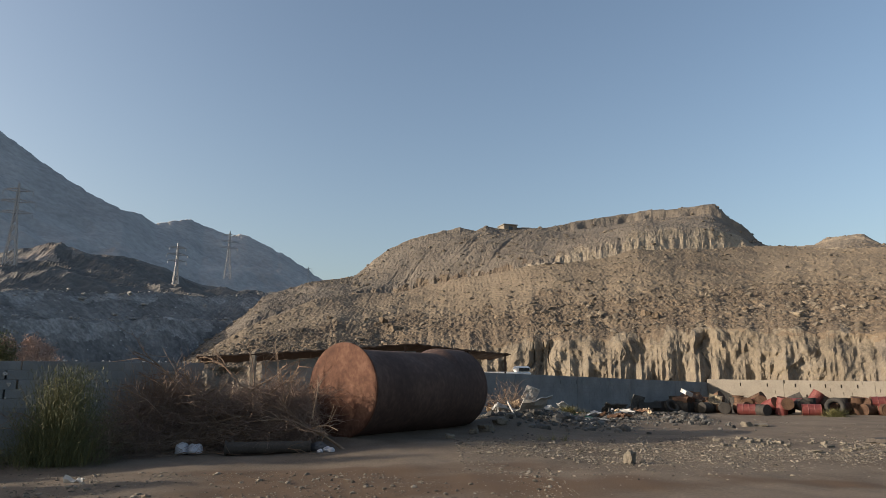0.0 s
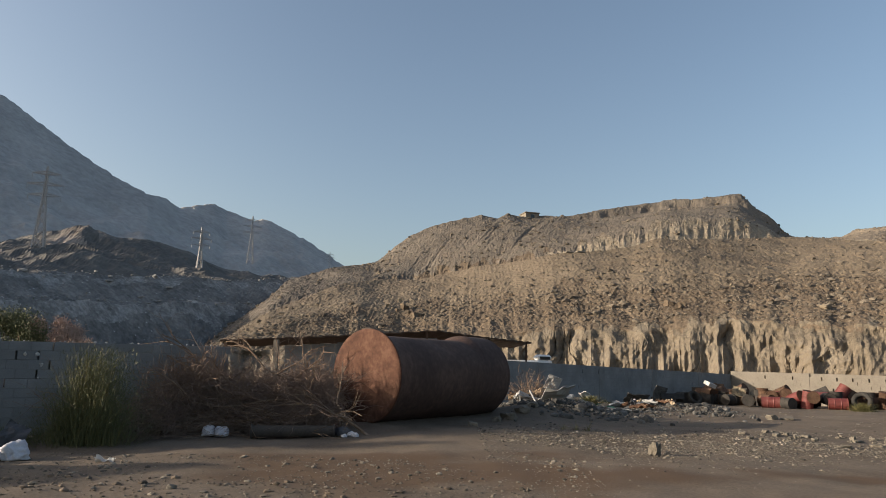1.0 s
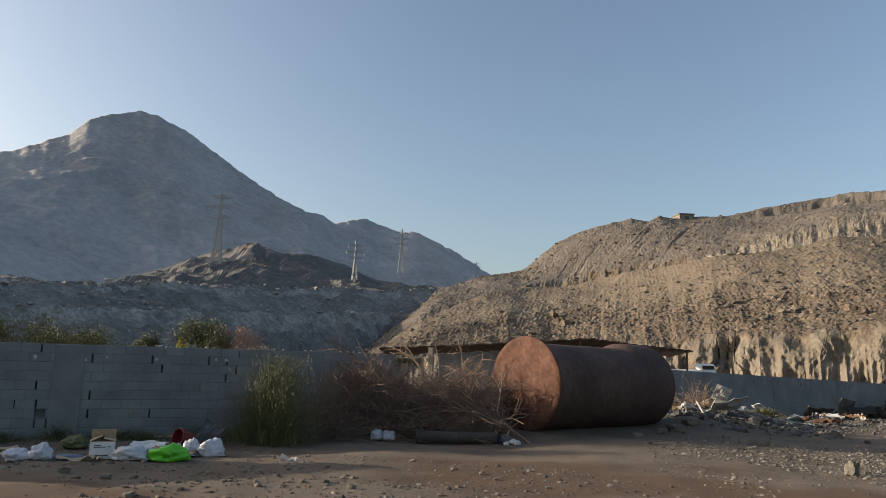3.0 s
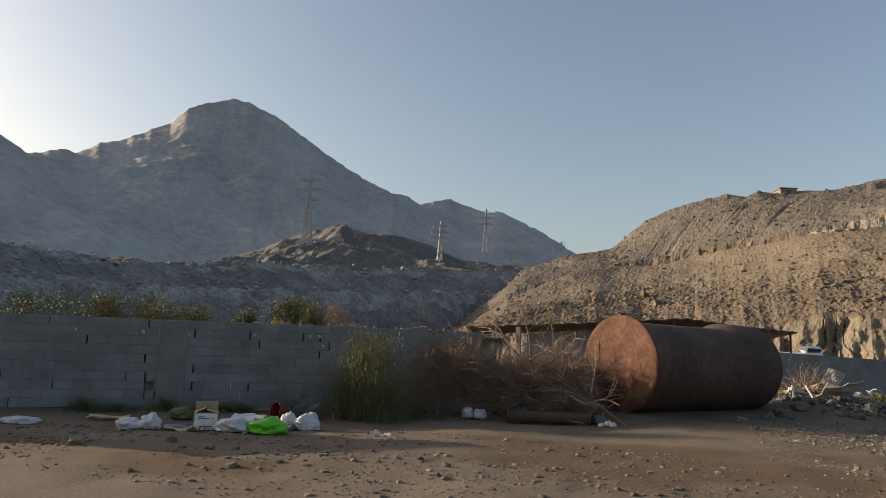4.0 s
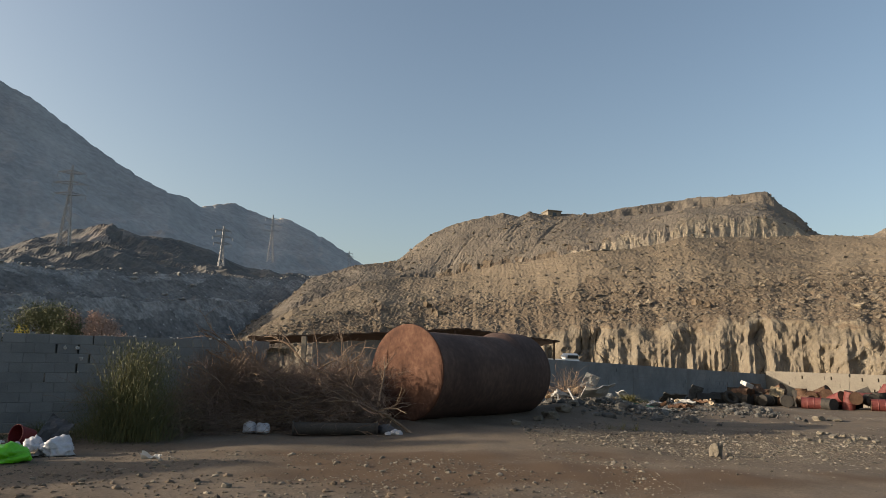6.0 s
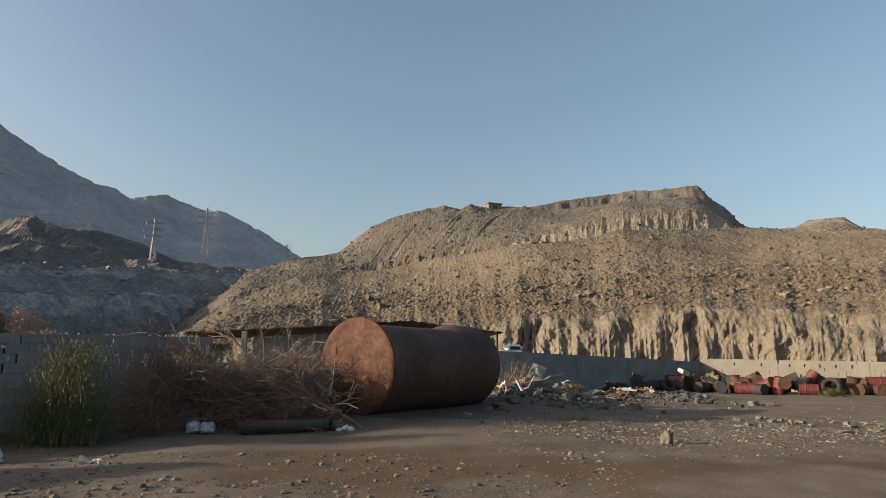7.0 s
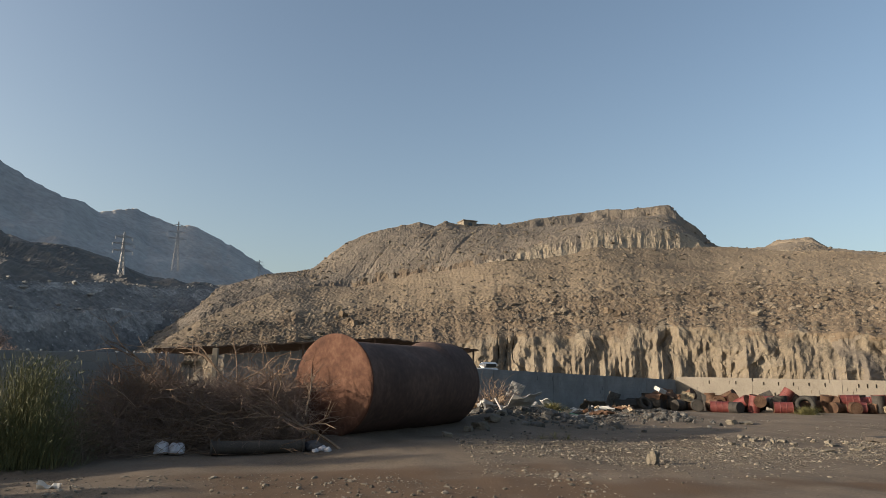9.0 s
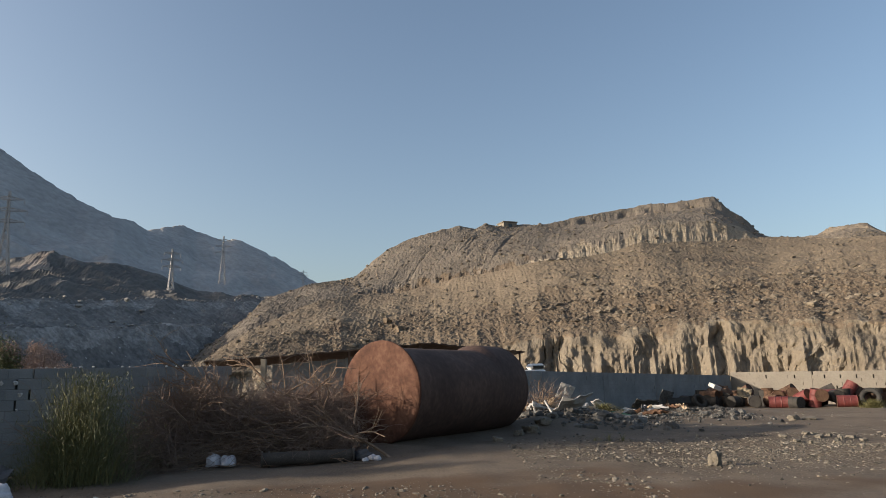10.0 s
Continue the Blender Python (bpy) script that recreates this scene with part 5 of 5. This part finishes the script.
for k, (x, y, s) in enumerate(((-7.3, 8.5, 0.07), (-7.0, 8.7, 0.05), (-6.2, 7.6, 0.06), (-8.9, 7.6, 0.09), (-3.9, 9.2, 0.06), (-8.1, 8.6, 0.08), (-10.1, 8.6, 0.06), (1.3, 20.6, 0.22), (0.9, 20.2, 0.14), (1.8, 21.6, 0.2), (2.2, 22.4, 0.16), (0.2, 18.6, 0.12), (-6.6, 16.0, 0.22), (-4.4, 16.2, 0.2))):
    boulder(x, y, s, s * 0.6, 50 + k, "weathered stone lying on the yard's earth")
flat_scrap("metal_plate", on(12.8, 19.3, 0.06), 1.7, 0.8, 0.1, M_PIPE, "dark flat steel plate lying on the ground", "plate", 10, 0, 0, 0.03, 61)

n = 34000
u = rng.random(n)
px_ = np.where(u < 0.55, rng.uniform(0.3, 12, n), np.where(u < 0.8, rng.uniform(-11, 2, n), rng.uniform(2, 20, n)))
py_ = np.where(u < 0.55, 15.6 + 0.12 * px_ + rng.normal(0, 1.7, n), np.where(u < 0.8, rng.uniform(6.3, 13, n), rng.uniform(14, 33, n)))
dens = fractal(px_ * 0.5, py_ * 0.5, 3, 201)
ok = (dens + rng.uniform(-0.5, 0.5, n) > -0.15) & ~((px_ < -3.5) & (py_ > 12.6))
px_, py_ = px_[ok], py_[ok]
gravel = stones("gravel", np.stack([px_, py_, ground_z(px_, py_) + 0.004], -1), np.minimum(0.006 + 0.0075 * rng.pareto(2.2, len(px_)), 0.05), M_GRAVEL, rng, 0.6)
tagged(gravel, "scattered pale gravel and small stones on the yard", "gravel", kind="stuff")


n = 2200
cx_, cy_ = rng.uniform(-13, 0.5, n), rng.normal(8.6, 0.9, n)
ok = fractal(cx_ * 0.6, cy_ * 1.4, 3, 211) + rng.uniform(-0.4, 0.4, n) > 0.15
cx_, cy_ = cx_[ok], cy_[ok]
clods = stones("clods", np.stack([cx_, cy_, ground_z(cx_, cy_) + 0.005], -1), np.minimum(0.010 + 0.011 * rng.pareto(2.0, len(cx_)), 0.06), material("dry earth clod", [(0.075, 0.057, 0.042), (0.118, 0.092, 0.070), (0.150, 0.120, 0.092)], 2.5, 25, 0.95, bump=0.3, bump_size=0.01, island=0.3), rng, 0.55)
tagged(clods, "dry brown clods of earth along a wheel rut", "rubble", kind="stuff")


# ---- far things ----
def pylon(p, h, turn):
    """A lattice transmission tower with three pairs of arms."""
    t = thing("transmission_tower", pose(*p, 0, 0, turn), "steel lattice power transmission tower on the hillside", "pylon", "power line towers")
    v, f = [], []
    w0, w1, zt = h * 0.062, h * 0.018, h * 0.6
    width = lambda z: w0 + (w1 - w0) * min(1, z / zt) if z < zt else w1 * (1 - 0.7 * (z - zt) / (h - zt))  # noqa: E731
    cs = [(1, 1), (1, -1), (-1, -1), (-1, 1)]
    levels = [0, 0.16, 0.3, 0.42, 0.52, 0.62, 0.71, 0.8, 0.9, 1.0]
    for z0, z1 in zip(levels, levels[1:]):
        a, b = width(z0 * h), width(z1 * h)
        for k in range(4):
            c, e = cs[k], cs[(k + 1) % 4]
            beam(v, f, (c[0] * a, c[1] * a, z0 * h), (c[0] * b, c[1] * b, z1 * h), 0.34)
            beam(v, f, (c[0] * a, c[1] * a, z0 * h), (e[0] * b, e[1] * b, z1 * h), 0.16)
            beam(v, f, (e[0] * a, e[1] * a, z0 * h), (c[0] * b, c[1] * b, z1 * h), 0.16)
    raw("mast", v, f, M_STEEL, t)
    for zz, ln in ((0.64, 0.17), (0.77, 0.19), (0.9, 0.15)):
        for s in (-1, 1):
            v, f = [], []
            for yy in (-0.5, 0.5):
                beam(v, f, (0, yy, zz * h), (s * ln * h, 0, zz * h + 0.012 * h), 0.2)
                beam(v, f, (0, yy, zz * h + 0.04 * h), (s * ln * h, 0, zz * h + 0.012 * h), 0.2)
            arm = raw("crossarm", v, f, M_STEEL, t)
            v, f = [], []
            beam(v, f, (s * ln * h, 0, zz * h), (s * ln * h, 0, zz * h - 0.05 * h), 0.22)
            raw("insulator", v, f, M_STEEL, arm)
    return t


for azm, dd, e0, e1, tn in ((-33.1, 245, 7.7, 13.92, 20), (-21.8, 255, 6.55, 10.61, 35), (-17.9, 437, 8.0, 11.84, 25), (-11.4, 760, 7.3, 9.25, 15)):
    zb, ze = float(elevated(dd, e0)), float(elevated(dd, e1))
    pylon(polar(azm, dd, zb), ze - zb, tn)


def hill_hut(azm, dd, e0, w, h, mat, label, name="stone_hut"):
    x, y, _ = polar(azm, dd)
    t = thing(name, pose(x, y, float(elevated(dd, e0)), 0, 0, -azm + 25), label, "hut")
    bm = bmesh.new()
    box(bm, -w / 2, -w / 2, -1.0, w / 2, w / 2, h, 0.05)
    part("walls", bm, mat, t)
    bm = bmesh.new()
    box(bm, -w / 2 - 0.15, -w / 2 - 0.15, h + 0.004, w / 2 + 0.15, w / 2 + 0.15, h + 0.2, 0.03)
    part("roof_slab", bm, mat, t)
    # Dark sheet on the closed wall, standing in for the shade inside an opening.
    bm = bmesh.new()
    box(bm, -0.4, -w / 2 - 0.03, 0.0, 0.4, -w / 2 - 0.004, min(h * 0.7, 1.8))
    part("doorway", bm, M_GLASS, t)
    return t


hill_hut(5.6, 134, 12.45, 2.9, 0.95, M_HUT, "small plastered hut on the hill's crest")
hill_hut(8.85, 95, 9.25, 0.75, 0.55, M_HUT, "small pale block hut on the hill's bench", "block_hut")
hill_hut(9.75, 95, 9.3, 0.75, 0.5, M_HUT, "small pale block hut on the hill's bench", "block_hut")


def white_truck():
    """A parked vehicle of which the cab and bonnet stand above the wall."""
    t = thing("pickup_truck", pose(*polar(5.1, 54, -0.02), 0, 0, 12), "white dusty pickup truck parked behind the wall", "truck")
    bm = bmesh.new()
    box(bm, -2.4, -0.85, 0.45, 2.0, 0.85, 2.3, 0.12)
    part("body", bm, M_TRUCK, t)
    bm = bmesh.new()
    box(bm, 0.9, -0.75, 2.3, 2.0, 0.75, 2.75, 0.18)
    cab = part("cab", bm, M_TRUCK, t)
    bm = bmesh.new()
    box(bm, 1.0, -0.78, 2.36, 1.85, -0.752, 2.6, 0.01)
    part("side_window", bm, M_GLASS, cab)
    for x in (-1.5, 1.3):
        for y in (-0.8, 0.8):
            bm = bmesh.new()
            lathe(bm, [(0.2, -0.12), (0.4, -0.12), (0.42, 0), (0.4, 0.12), (0.2, 0.12)], 24, pose(x, y, 0.42, 90, 0, 0))
            part("wheel", bm, M_RUBBER, t)
    return t


white_truck()
machine = thing("excavator", pose(*polar(-35.3, 50, 0.0), 0, 0, 33), "yellow machine cab and brown boom showing above the yard wall", "machine")
bm = bmesh.new()
lathe(bm, [(0.62, 0.9), (0.55, 3.0), (0.5, 3.1), (0.34, 3.42)], 4, pose(0, 0, 0, 0, 0, 45))
part("cab", bm, M_YELLOW, machine, "yellow painted cab")
bm = bmesh.new()
box(bm, 0.5, -0.25, 2.98, 4.2, 0.25, 3.14, 0.04)
part("boom", bm, M_DRUMRUST, machine, "brown boom lying level")
bm = bmesh.new()
box(bm, -0.9, -1.0, -0.1, 4.0, 1.0, 0.9, 0.1)
part("tracks", bm, M_BLACK, machine)

# lumps of mortar left along the top of the near wall
rng = np.random.default_rng(5)
s = rng.uniform(5.5, 11.2, 26)
pl = np.stack([WALL_A[0] + 0.8022 * s - 0.05, WALL_A[1] + 0.5970 * s + 0.08, 1.99 + 0.0070 * s], -1)
tagged(stones("mortar_crumbs", pl, rng.uniform(0.012, 0.035, 26), M_SHEET, rng), "pale mortar crumbs on top of the wall", "rubble", kind="stuff")
